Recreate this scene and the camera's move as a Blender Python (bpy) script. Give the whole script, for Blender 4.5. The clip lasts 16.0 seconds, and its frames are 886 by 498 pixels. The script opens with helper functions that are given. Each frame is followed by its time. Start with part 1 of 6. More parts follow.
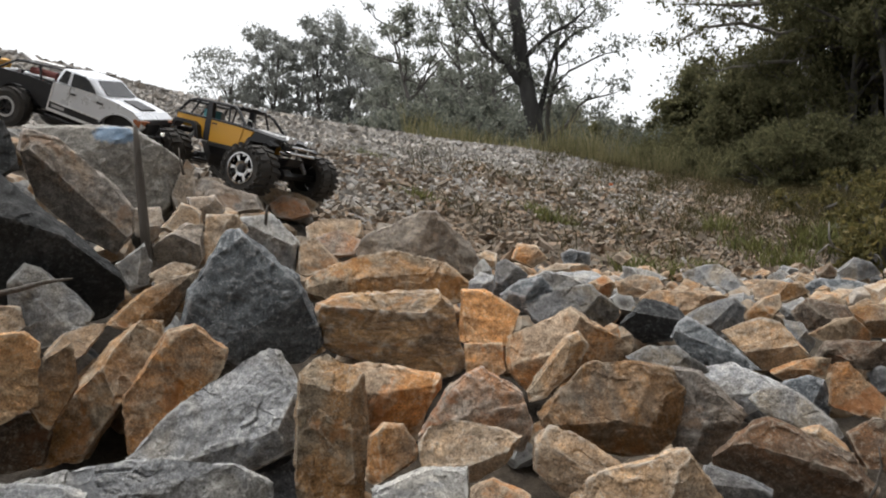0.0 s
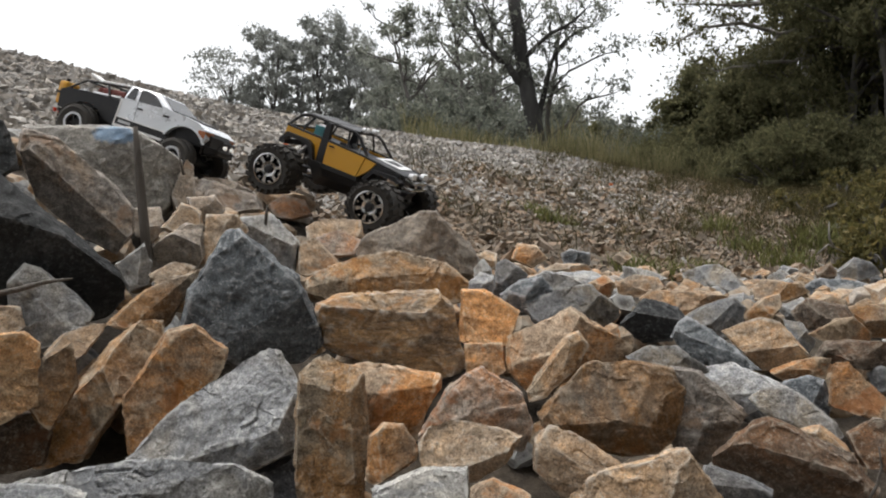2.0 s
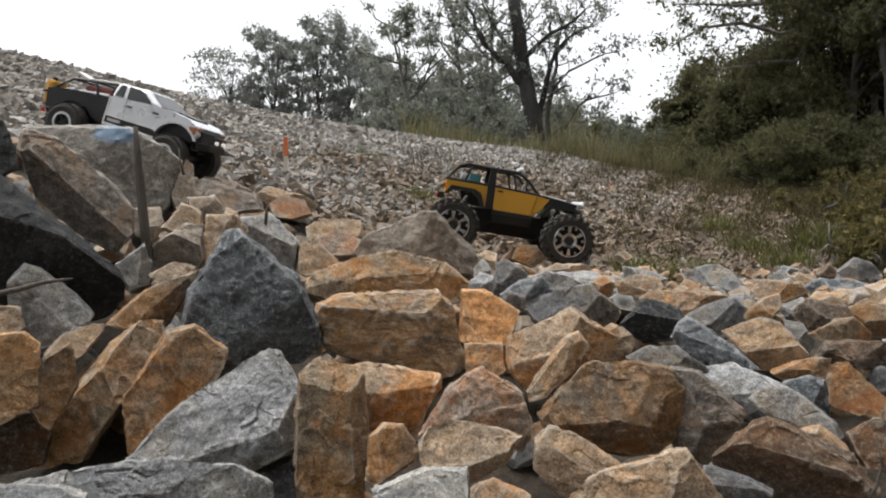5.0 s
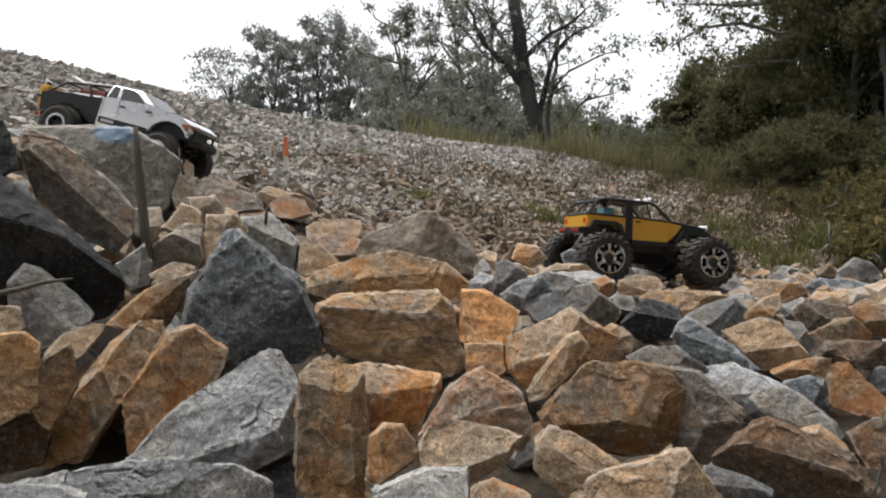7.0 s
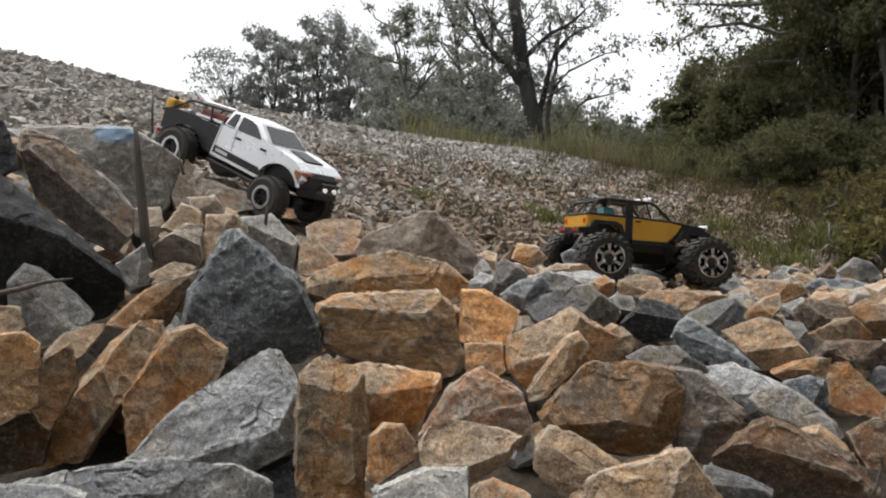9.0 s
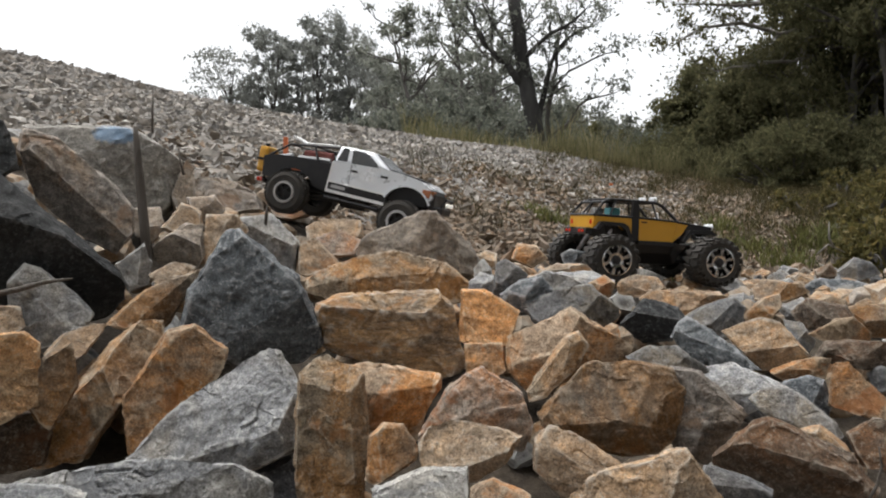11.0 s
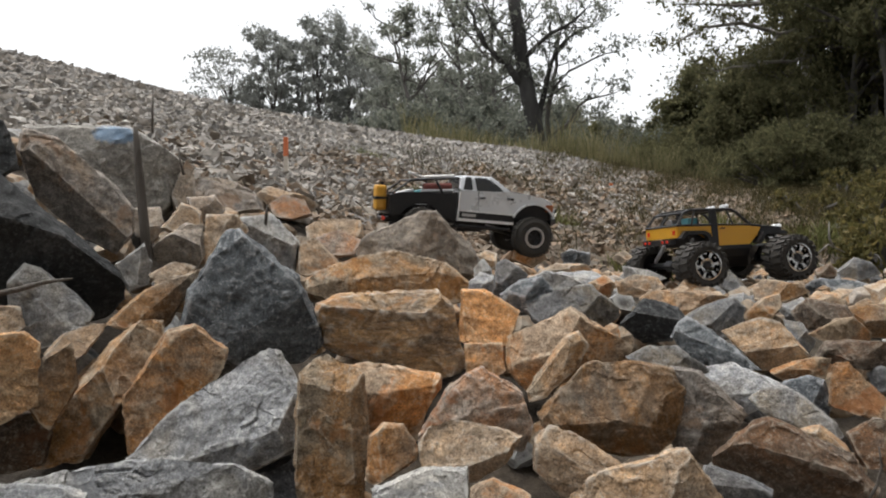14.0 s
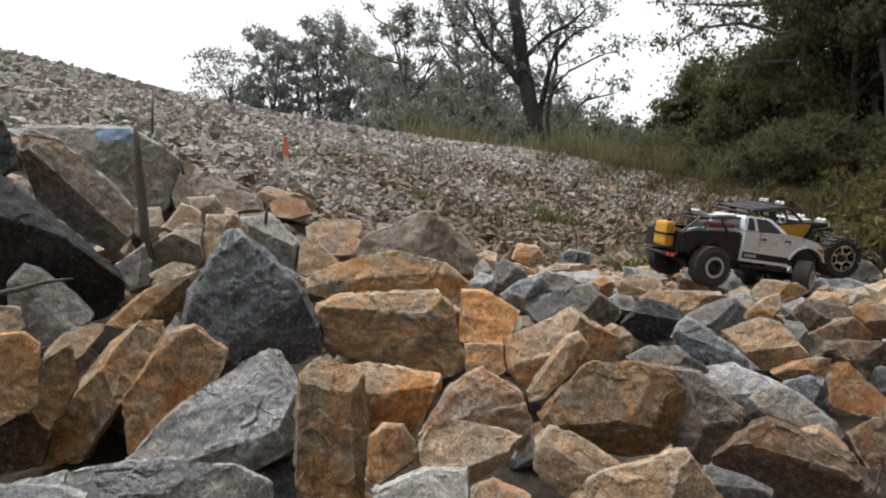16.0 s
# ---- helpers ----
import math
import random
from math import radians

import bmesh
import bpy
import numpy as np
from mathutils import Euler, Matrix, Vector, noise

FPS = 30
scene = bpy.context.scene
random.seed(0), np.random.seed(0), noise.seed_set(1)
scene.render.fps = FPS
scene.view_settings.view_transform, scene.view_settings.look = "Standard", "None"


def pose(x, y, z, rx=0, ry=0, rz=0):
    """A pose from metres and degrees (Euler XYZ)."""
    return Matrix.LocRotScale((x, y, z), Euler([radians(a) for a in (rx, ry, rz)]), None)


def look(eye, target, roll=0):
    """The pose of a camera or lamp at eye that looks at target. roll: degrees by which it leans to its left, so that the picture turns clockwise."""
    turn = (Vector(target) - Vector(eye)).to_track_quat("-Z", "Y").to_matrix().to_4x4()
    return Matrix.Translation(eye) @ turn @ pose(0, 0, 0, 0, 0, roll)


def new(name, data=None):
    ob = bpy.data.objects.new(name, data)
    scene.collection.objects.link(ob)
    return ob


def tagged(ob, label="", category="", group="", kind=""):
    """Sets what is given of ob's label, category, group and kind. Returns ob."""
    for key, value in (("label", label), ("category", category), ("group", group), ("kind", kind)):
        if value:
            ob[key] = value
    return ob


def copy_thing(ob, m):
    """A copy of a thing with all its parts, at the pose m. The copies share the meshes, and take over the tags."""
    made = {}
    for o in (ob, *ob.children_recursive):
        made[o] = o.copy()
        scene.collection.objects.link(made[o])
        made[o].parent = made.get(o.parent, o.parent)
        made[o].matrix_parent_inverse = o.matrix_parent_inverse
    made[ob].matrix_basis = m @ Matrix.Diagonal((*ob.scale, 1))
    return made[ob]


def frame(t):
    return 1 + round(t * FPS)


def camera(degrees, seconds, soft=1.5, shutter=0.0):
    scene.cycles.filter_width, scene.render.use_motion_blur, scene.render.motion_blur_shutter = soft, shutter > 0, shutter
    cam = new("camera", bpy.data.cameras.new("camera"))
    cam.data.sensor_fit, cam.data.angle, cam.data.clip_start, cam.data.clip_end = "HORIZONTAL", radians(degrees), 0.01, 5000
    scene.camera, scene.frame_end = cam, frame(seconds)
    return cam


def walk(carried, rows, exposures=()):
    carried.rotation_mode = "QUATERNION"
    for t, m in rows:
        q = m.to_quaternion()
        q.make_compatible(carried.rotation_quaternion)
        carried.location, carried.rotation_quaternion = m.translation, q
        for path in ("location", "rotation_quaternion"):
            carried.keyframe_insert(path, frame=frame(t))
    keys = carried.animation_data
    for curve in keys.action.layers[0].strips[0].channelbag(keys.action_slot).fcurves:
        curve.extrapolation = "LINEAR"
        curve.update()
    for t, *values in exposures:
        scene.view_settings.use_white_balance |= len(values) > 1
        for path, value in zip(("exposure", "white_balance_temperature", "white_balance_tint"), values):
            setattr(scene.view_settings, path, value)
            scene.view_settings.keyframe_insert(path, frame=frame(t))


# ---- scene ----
cam = camera(60, 16.0, soft=2.0)
EYE = (0, 0, 0.30)
walk(cam, [(0, look(EYE, (0, 10, -0.002))), (16, look(EYE, (0, 10, -0.002)))], exposures=[(0, 0.95), (16, 0.95)])

# ---- light: bright overcast, soft sun behind the hill ----
world = bpy.data.worlds.new("sky")
scene.world = world
world.use_nodes = True
wn, wl = world.node_tree.nodes, world.node_tree.links
sky = wn.new("ShaderNodeTexSky")
sky.sky_type, sky.sun_disc = "NISHITA", False
sky.sun_elevation, sky.sun_rotation = radians(76), radians(-65)
sky.dust_density, sky.air_density = 3.0, 1.0
grey_sky = wn.new("ShaderNodeHueSaturation")
grey_sky.inputs["Saturation"].default_value = 0.13
wl.new(sky.outputs[0], grey_sky.inputs["Color"])
wl.new(grey_sky.outputs[0], wn["Background"].inputs["Color"])
wn["Background"].inputs["Strength"].default_value = 0.135
sun = new("sun", bpy.data.lights.new("sun", "SUN"))
sun.data.energy, sun.data.angle, sun.data.color = 1.45, radians(36), (1.0, 0.965, 0.915)
sun.matrix_world = look((-1.3, 0.6, 5.7), (0, 0, 0))


# ---- materials ----
def node_mat(name):
    m = bpy.data.materials.new(name)
    m.use_nodes = True
    n, l = m.node_tree.nodes, m.node_tree.links
    return m, n, l, n["Principled BSDF"]


def ramp(n, stops):
    r = n.new("ShaderNodeValToRGB")
    while len(r.color_ramp.elements) < len(stops):
        r.color_ramp.elements.new(0.5)
    for e, (p, c) in zip(r.color_ramp.elements, stops):
        e.position, e.color = p, (*c, 1)
    return r


def noise_node(n, l, vec, scale, detail=6, rough=0.6, distort=0.0):
    t = n.new("ShaderNodeTexNoise")
    t.inputs["Scale"].default_value, t.inputs["Detail"].default_value = scale, detail
    t.inputs["Roughness"].default_value, t.inputs["Distortion"].default_value = rough, distort
    if vec is not None:
        l.new(vec, t.inputs["Vector"])
    return t


def mix(n, l, kind, a, b, fac):
    x = n.new("ShaderNodeMix")
    x.data_type, x.blend_type = "RGBA", kind
    for socket, v in ((x.inputs[6], a), (x.inputs[7], b), (x.inputs[0], fac)):
        if isinstance(v, (int, float)):
            socket.default_value = v
        elif isinstance(v, tuple):
            socket.default_value = (*v, 1)
        else:
            l.new(v, socket)
    return x.outputs[2]


def bump(n, l, bsdf, pairs):
    last = None
    for height, strength, dist in pairs:
        b = n.new("ShaderNodeBump")
        b.inputs["Strength"].default_value, b.inputs["Distance"].default_value = strength, dist
        l.new(height, b.inputs["Height"])
        if last:
            l.new(last, b.inputs["Normal"])
        last = b.outputs[0]
    l.new(last, bsdf.inputs["Normal"])


def rock_mat(name, base, stain, fleck, amount=0.5, scale=9.0, streak=1.0, rough=0.8, paint=None, rich=1.0, blotch=None):
    """Quarry stone: base colour, mineral stain in patches, pale flecks, grain."""
    warm = base[0] > base[2] * 1.5
    blotch = blotch or (tuple(p * q for p, q in zip(base, (1.06, 0.86, 0.70))) if warm else tuple(p * 0.62 for p in base))
    m, n, l, bsdf = node_mat(name)
    tc, info = n.new("ShaderNodeTexCoord"), n.new("ShaderNodeObjectInfo")
    shift = n.new("ShaderNodeVectorMath")
    shift.operation = "MULTIPLY_ADD"
    comb = n.new("ShaderNodeCombineXYZ")
    for i in range(3):
        l.new(info.outputs["Random"], comb.inputs[i])
    l.new(comb.outputs[0], shift.inputs[0])
    shift.inputs[1].default_value = (31, 47, 23)
    stretch = n.new("ShaderNodeVectorMath")
    stretch.operation = "MULTIPLY"
    stretch.inputs[1].default_value = (1, 1, streak)
    l.new(tc.outputs["Object"], stretch.inputs[0])
    l.new(stretch.outputs[0], shift.inputs[2])
    vec = shift.outputs[0]
    big = noise_node(n, l, vec, scale, 5, 0.62, 0.6)
    mid = noise_node(n, l, vec, scale * 7.5, 8, 0.72)
    fine = noise_node(n, l, vec, 150, 6, 0.8)
    grit = noise_node(n, l, vec, 420, 3, 0.7)
    patch = ramp(n, [(0.52 - amount * 0.2, (0, 0, 0)), (0.68 - amount * 0.2, (1, 1, 1))])
    l.new(big.outputs[0], patch.inputs[0])
    c = mix(n, l, "MIX", base, stain, patch.outputs[0])
    mott = ramp(n, [(0.36, (0.66, 0.65, 0.64)), (0.5, (0.98, 0.98, 0.98)), (0.64, (1.4, 1.39, 1.36))])
    l.new(mid.outputs[0], mott.inputs[0])
    c = mix(n, l, "MULTIPLY", c, mott.outputs[0], 0.9)
    tilt = n.new("ShaderNodeMapping")
    tilt.inputs["Rotation"].default_value, tilt.inputs["Scale"].default_value = (0.5, 0.7, 0.3), (9, 9, 30)
    spun = n.new("ShaderNodeVectorMath")
    spun.operation = "MULTIPLY"
    spun.inputs[1].default_value = (5, 7, 3)
    l.new(comb.outputs[0], spun.inputs[0])
    l.new(spun.outputs[0], tilt.inputs["Rotation"])
    l.new(vec, tilt.inputs[0])
    grain = noise_node(n, l, tilt.outputs[0], 1.0, 5, 0.7, 0.8)
    lines = ramp(n, [(0.40, (0.5, 0.49, 0.48)), (0.5, (1, 1, 1)), (0.60, (1.6, 1.57, 1.52))])
    l.new(grain.outputs[0], lines.inputs[0])
    c = mix(n, l, "MULTIPLY", c, lines.outputs[0], 0.35)
    speck = ramp(n, [(0.36, (0.6, 0.59, 0.58)), (0.5, (1, 1, 1)), (0.64, (1.45, 1.44, 1.42))])
    l.new(grit.outputs[0], speck.inputs[0])
    c = mix(n, l, "MULTIPLY", c, speck.outputs[0], 0.9)
    pits = ramp(n, [(0.38, (0.25, 0.23, 0.21)), (0.45, (1, 1, 1))])
    l.new(fine.outputs[0], pits.inputs[0])
    c = mix(n, l, "MULTIPLY", c, pits.outputs[0], 0.55)
    spots = ramp(n, [(0.56, (0, 0, 0)), (0.62, (1, 1, 1))])
    l.new(fine.outputs[0], spots.inputs[0])
    c = mix(n, l, "MIX", c, fleck, mix(n, l, "MULTIPLY", spots.outputs[0], (0.7, 0.7, 0.7), 1.0))
    # pale mineral seams and a second, hard-edged stain
    seam_a = noise_node(n, l, vec, scale * 2.1, 7, 0.62, 1.1)
    seam = ramp(n, [(0.478, (0, 0, 0)), (0.497, (1, 1, 1)), (0.503, (1, 1, 1)), (0.522, (0, 0, 0))])
    l.new(seam_a.outputs[0], seam.inputs[0])
    seam_b = ramp(n, [(0.5, (0, 0, 0)), (0.62, (0.55, 0.55, 0.55))])
    l.new(mid.outputs[0], seam_b.inputs[0])
    c = mix(n, l, "MIX", c, fleck, mix(n, l, "MULTIPLY", seam.outputs[0], seam_b.outputs[0], 1.0))
    blot_a = noise_node(n, l, vec, scale * 1.25, 8, 0.68, 0.4)
    blot = ramp(n, [(0.555, (0, 0, 0)), (0.585, (0.6, 0.6, 0.6))])
    l.new(blot_a.outputs["Color"], blot.inputs[0])
    c = mix(n, l, "MIX", c, blotch, blot.outputs[0])
    vein = n.new("ShaderNodeTexVoronoi")
    vein.feature = "DISTANCE_TO_EDGE"
    vein.inputs["Scale"].default_value = scale * 1.3
    warp = n.new("ShaderNodeVectorMath")
    warp.operation = "MULTIPLY_ADD"
    l.new(mid.outputs["Color"], warp.inputs[0])
    warp.inputs[1].default_value = (0.12, 0.12, 0.12)
    l.new(vec, warp.inputs[2])
    l.new(warp.outputs[0], vein.inputs["Vector"])
    crack = ramp(n, [(0.0, (0.45, 0.42, 0.4)), (0.025, (1, 1, 1))])
    l.new(vein.outputs["Distance"], crack.inputs[0])
    c = mix(n, l, "MULTIPLY", c, crack.outputs[0], 0.55)
    geo = n.new("ShaderNodeNewGeometry")
    worn = ramp(n, [(0.507, (0, 0, 0)), (0.55, (1, 1, 1))])
    l.new(geo.outputs["Pointiness"], worn.inputs[0])
    c = mix(n, l, "MIX", c, fleck, mix(n, l, "MULTIPLY", worn.outputs[0], (0.75, 0.75, 0.75), 1.0))
    tone = n.new("ShaderNodeHueSaturation")
    ranged = n.new("ShaderNodeMapRange")
    ranged.inputs[3].default_value, ranged.inputs[4].default_value = 0.75, 1.2
    l.new(info.outputs["Random"], ranged.inputs[0])
    l.new(ranged.outputs[0], tone.inputs["Value"])
    tone.inputs["Saturation"].default_value = rich
    l.new(c, tone.inputs["Color"])
    c = tone.outputs[0]
    if paint:
        spot = n.new("ShaderNodeVectorMath")
        spot.operation = "DISTANCE"
        flat = n.new("ShaderNodeVectorMath")
        flat.operation = "MULTIPLY"
        flat.inputs[1].default_value = (1, 0, 2.2)
        l.new(tc.outputs["Object"], flat.inputs[0])
        l.new(flat.outputs[0], spot.inputs[0])
        spot.inputs[1].default_value = paint
        ragged = n.new("ShaderNodeMath")
        ragged.operation = "MULTIPLY_ADD"
        l.new(mid.outputs[0], ragged.inputs[0])
        ragged.inputs[1].default_value = 0.06
        l.new(spot.outputs["Value"], ragged.inputs[2])
        mask = ramp(n, [(0.065, (1, 1, 1)), (0.08, (0, 0, 0))])
        l.new(ragged.outputs[0], mask.inputs[0])
        c = mix(n, l, "MIX", c, (0.16, 0.33, 0.55), mix(n, l, "MULTIPLY", mask.outputs[0], (0.55, 0.55, 0.55), 1.0))
    l.new(c, bsdf.inputs["Base Color"])
    bsdf.inputs["Roughness"].default_value = rough
    bsdf.inputs["Specular IOR Level"].default_value = 0.35
    bump(n, l, bsdf, [(mid.outputs[0], 0.7, 0.006), (fine.outputs[0], 0.8, 0.0028), (grain.outputs[0], 0.5, 0.003), (grit.outputs[0], 0.5, 0.0012)])
    return m


ROCK = {
    "grey": rock_mat("blue_grey_stone", (0.24, 0.25, 0.265), (0.33, 0.32, 0.30), (0.5, 0.5, 0.48), 0.4),
    "light": rock_mat("pale_grey_stone", (0.29, 0.30, 0.315), (0.25, 0.235, 0.215), (0.6, 0.6, 0.58), 0.3),
    "slate": rock_mat("speckled_slate", (0.085, 0.097, 0.109), (0.125, 0.138, 0.147), (0.40, 0.41, 0.42), 0.4),
    "dark": rock_mat("dark_basalt", (0.07, 0.072, 0.078), (0.12, 0.115, 0.11), (0.25, 0.25, 0.25), 0.3),
    "black": rock_mat("black_basalt", (0.026, 0.029, 0.031), (0.05, 0.053, 0.056), (0.15, 0.15, 0.15), 0.3),
    "tan": rock_mat("tan_stone", (0.41, 0.275, 0.165), (0.36, 0.28, 0.205), (0.5, 0.45, 0.38), 0.5, rich=1.04),
    "rusty": rock_mat("rust_stained_stone", (0.47, 0.245, 0.11), (0.34, 0.262, 0.193), (0.60, 0.50, 0.38), 0.5, rich=1.08),
    "pink": rock_mat("pinkish_stone", (0.46, 0.255, 0.145), (0.38, 0.33, 0.28), (0.55, 0.48, 0.42), 0.5, rich=1.04),
    "ochre": rock_mat("ochre_stone", (0.50, 0.25, 0.095), (0.42, 0.28, 0.16), (0.55, 0.42, 0.28), 0.35),
    "brown": rock_mat("brown_stone", (0.42, 0.245, 0.12), (0.305, 0.245, 0.18), (0.56, 0.49, 0.40), 0.5, rich=1.08),
    "streak": rock_mat("banded_stone", (0.52, 0.335, 0.18), (0.27, 0.205, 0.145), (0.68, 0.62, 0.54), 0.5, 9.0, 2.6, rich=1.04),
    "grime": rock_mat("grimy_stone", (0.30, 0.24, 0.185), (0.33, 0.285, 0.235), (0.36, 0.33, 0.3), 0.5),
    "fawn": rock_mat("grey_brown_stone", (0.25, 0.192, 0.142), (0.195, 0.176, 0.158), (0.38, 0.34, 0.30), 0.5),
    # brown darkened in its base colour for the shaded fronts at lower right
    "umber": rock_mat("shade_darkened_brown_stone", (0.125, 0.066, 0.032), (0.085, 0.066, 0.05), (0.30, 0.26, 0.21), 0.5),
    # darker versions of grey, tan and rusty; on the right they imitate dim light
    "ash": rock_mat("ash_grey_stone", (0.155, 0.16, 0.168), (0.22, 0.19, 0.15), (0.36, 0.36, 0.35), 0.4),
    "bronze": rock_mat("bronze_brown_stone", (0.29, 0.155, 0.062), (0.19, 0.155, 0.12), (0.42, 0.34, 0.25), 0.5),
    "russet": rock_mat("russet_stone", (0.35, 0.155, 0.048), (0.23, 0.165, 0.105), (0.42, 0.33, 0.23), 0.5),
    "painted": rock_mat("stone_with_blue_paint", (0.24, 0.225, 0.20), (0.29, 0.28, 0.262), (0.42, 0.40, 0.37), 0.5, paint=(0.021, 0.0, 0.187)),
}


def ground_mat():
    m, n, l, bsdf = node_mat("stony_soil")
    tc = n.new("ShaderNodeTexCoord")
    a = noise_node(n, l, tc.outputs["Object"], 0.35, 6, 0.65)
    b = noise_node(n, l, tc.outputs["Object"], 14, 6, 0.7)
    r = ramp(n, [(0.3, (0.04, 0.032, 0.024)), (0.5, (0.065, 0.05, 0.035)), (0.7, (0.06, 0.055, 0.03))])
    l.new(a.outputs[0], r.inputs[0])
    r2 = ramp(n, [(0.3, (0.35, 0.35, 0.35)), (0.7, (1.3, 1.3, 1.3))])
    l.new(b.outputs[0], r2.inputs[0])
    # dusty crushed-rock fines up the bank; soil under the rocks and the wood darkened to deepen crevice shade
    where, band = n.new("ShaderNodeSeparateXYZ"), n.new("ShaderNodeMapRange")
    l.new(tc.outputs["Object"], where.inputs[0])
    l.new(where.outputs[0], band.inputs[0])
    for i, v in enumerate((0.2, 1.6, 1.0, 0.0)):
        band.inputs[i + 1].default_value = v
    up = n.new("ShaderNodeMapRange")
    l.new(where.outputs[1], up.inputs[0])
    up.inputs[1].default_value, up.inputs[2].default_value = 2.6, 3.4
    dusty = n.new("ShaderNodeMath")
    dusty.operation = "MULTIPLY"
    l.new(band.outputs[0], dusty.inputs[0])
    l.new(up.outputs[0], dusty.inputs[1])
    soil = mix(n, l, "MIX", r.outputs[0], (0.17, 0.145, 0.12), dusty.outputs[0])
    l.new(mix(n, l, "MULTIPLY", soil, r2.outputs[0], 1.0), bsdf.inputs["Base Color"])
    bsdf.inputs["Roughness"].default_value = 0.95
    bump(n, l, bsdf, [(b.outputs[0], 0.9, 0.03)])
    return m


def island_mat(name, stops, rough=0.85, translucent=0.0, grain=0.0):
    """Many small pieces in one mesh, each with its own tone."""
    m, n, l, bsdf = node_mat(name)
    g = n.new("ShaderNodeNewGeometry")
    r = ramp(n, stops)
    l.new(g.outputs["Random Per Island"], r.inputs[0])
    c = r.outputs[0]
    if grain:
        tc = n.new("ShaderNodeTexCoord")
        t = noise_node(n, l, tc.outputs["Object"], grain, 5, 0.7)
        r2 = ramp(n, [(0.3, (0.55, 0.55, 0.55)), (0.7, (1.35, 1.33, 1.3))])
        l.new(t.outputs[0], r2.inputs[0])
        c = mix(n, l, "MULTIPLY", c, r2.outputs[0], 0.9)
        bump(n, l, bsdf, [(t.outputs[0], 0.35, 0.008)])
    l.new(c, bsdf.inputs["Base Color"])
    bsdf.inputs["Roughness"].default_value = rough
    bsdf.inputs["Specular IOR Level"].default_value = 0.2
    if translucent:
        out = n["Material Output"]
        tr, mx = n.new("ShaderNodeBsdfTranslucent"), n.new("ShaderNodeMixShader")
        l.new(c, tr.inputs["Color"])
        mx.inputs[0].default_value = translucent
        l.new(bsdf.outputs[0], mx.inputs[1])
        l.new(tr.outputs[0], mx.inputs[2])
        l.new(mx.outputs[0], out.inputs["Surface"])
    return m


M_GROUND = ground_mat()
M_GRAVEL = island_mat("grey_bank_gravel", [(0.0, (0.21, 0.205, 0.197)), (0.4, (0.285, 0.27, 0.252)), (0.7, (0.31, 0.28, 0.245)), (0.93, (0.36, 0.345, 0.325)), (1.0, (0.46, 0.44, 0.41))], 0.9, 0.0, 25.0)
M_GRAVEL_WARM = island_mat("rusty_bank_gravel", [(0.0, (0.12, 0.102, 0.083)), (0.35, (0.175, 0.143, 0.11)), (0.7, (0.23, 0.166, 0.116)), (0.93, (0.205, 0.185, 0.16)), (1.0, (0.31, 0.275, 0.23))], 0.9, 0.0, 25.0)
# leaf tones lifted above natural foliage to imitate hazy air
M_LEAF = island_mat("gum_leaf", [(0.0, (0.155, 0.167, 0.14)), (0.5, (0.20, 0.21, 0.178)), (1.0, (0.245, 0.255, 0.22))], 0.85, 0.65)
M_LEAF_DARK = island_mat("bush_leaf", [(0.0, (0.07, 0.075, 0.038)), (0.6, (0.118, 0.116, 0.060)), (1.0, (0.16, 0.146, 0.078))], 0.9, 0.6)
# distance haze put into the leaf colour: paler and greyer than real leaves
M_LEAF_FAR = island_mat("hazed_gum_leaf", [(0.0, (0.23, 0.24, 0.225)), (0.5, (0.275, 0.285, 0.265)), (1.0, (0.32, 0.33, 0.305))], 0.85, 0.6)
M_GRASS = island_mat("dry_grass_blade", [(0.0, (0.10, 0.10, 0.045)), (0.5, (0.18, 0.17, 0.085)), (1.0, (0.32, 0.28, 0.16))], 0.8, 0.4)
# scrub leaves brightened in colour as a substitute for haze
M_THICKET = island_mat("thicket_leaf", [(0.0, (0.09, 0.10, 0.085)), (0.6, (0.15, 0.16, 0.13)), (1.0, (0.22, 0.225, 0.18))], 0.6, 0.5)
M_SHRUB = island_mat("olive_shrub_leaf", [(0.0, (0.06, 0.057, 0.02)), (0.6, (0.125, 0.112, 0.04)), (1.0, (0.20, 0.155, 0.06))], 0.6, 0.45)
M_SCRUB = island_mat("slope_scrub_blade", [(0.0, (0.03, 0.028, 0.012)), (0.5, (0.055, 0.05, 0.02)), (0.85, (0.085, 0.066, 0.028)), (1.0, (0.13, 0.098, 0.048))], 0.85, 0.3)
M_WEED = island_mat("green_weed_leaf", [(0.0, (0.07, 0.082, 0.025)), (1.0, (0.17, 0.165, 0.06))], 0.7, 0.35)


def bark_mat(name, a, b):
    m, n, l, bsdf = node_mat(name)
    tc = n.new("ShaderNodeTexCoord")
    mp = n.new("ShaderNodeMapping")
    mp.inputs["Scale"].default_value = (1, 1, 0.25)
    l.new(tc.outputs["Object"], mp.inputs[0])
    t = noise_node(n, l, mp.outputs[0], 6, 7, 0.7)
    r = ramp(n, [(0.3, a), (0.7, b)])
    l.new(t.outputs[0], r.inputs[0])
    l.new(r.outputs[0], bsdf.inputs["Base Color"])
    bsdf.inputs["Roughness"].default_value = 0.9
    bump(n, l, bsdf, [(t.outputs[0], 0.9, 0.04)])
    return m


M_BARK = bark_mat("gum_bark", (0.045, 0.042, 0.038), (0.12, 0.11, 0.10))
M_BARK_PALE = bark_mat("pale_gum_bark", (0.10, 0.092, 0.08), (0.27, 0.25, 0.22))
M_BARK_DARK = bark_mat("dark_gum_bark", (0.022, 0.021, 0.02), (0.06, 0.057, 0.052))
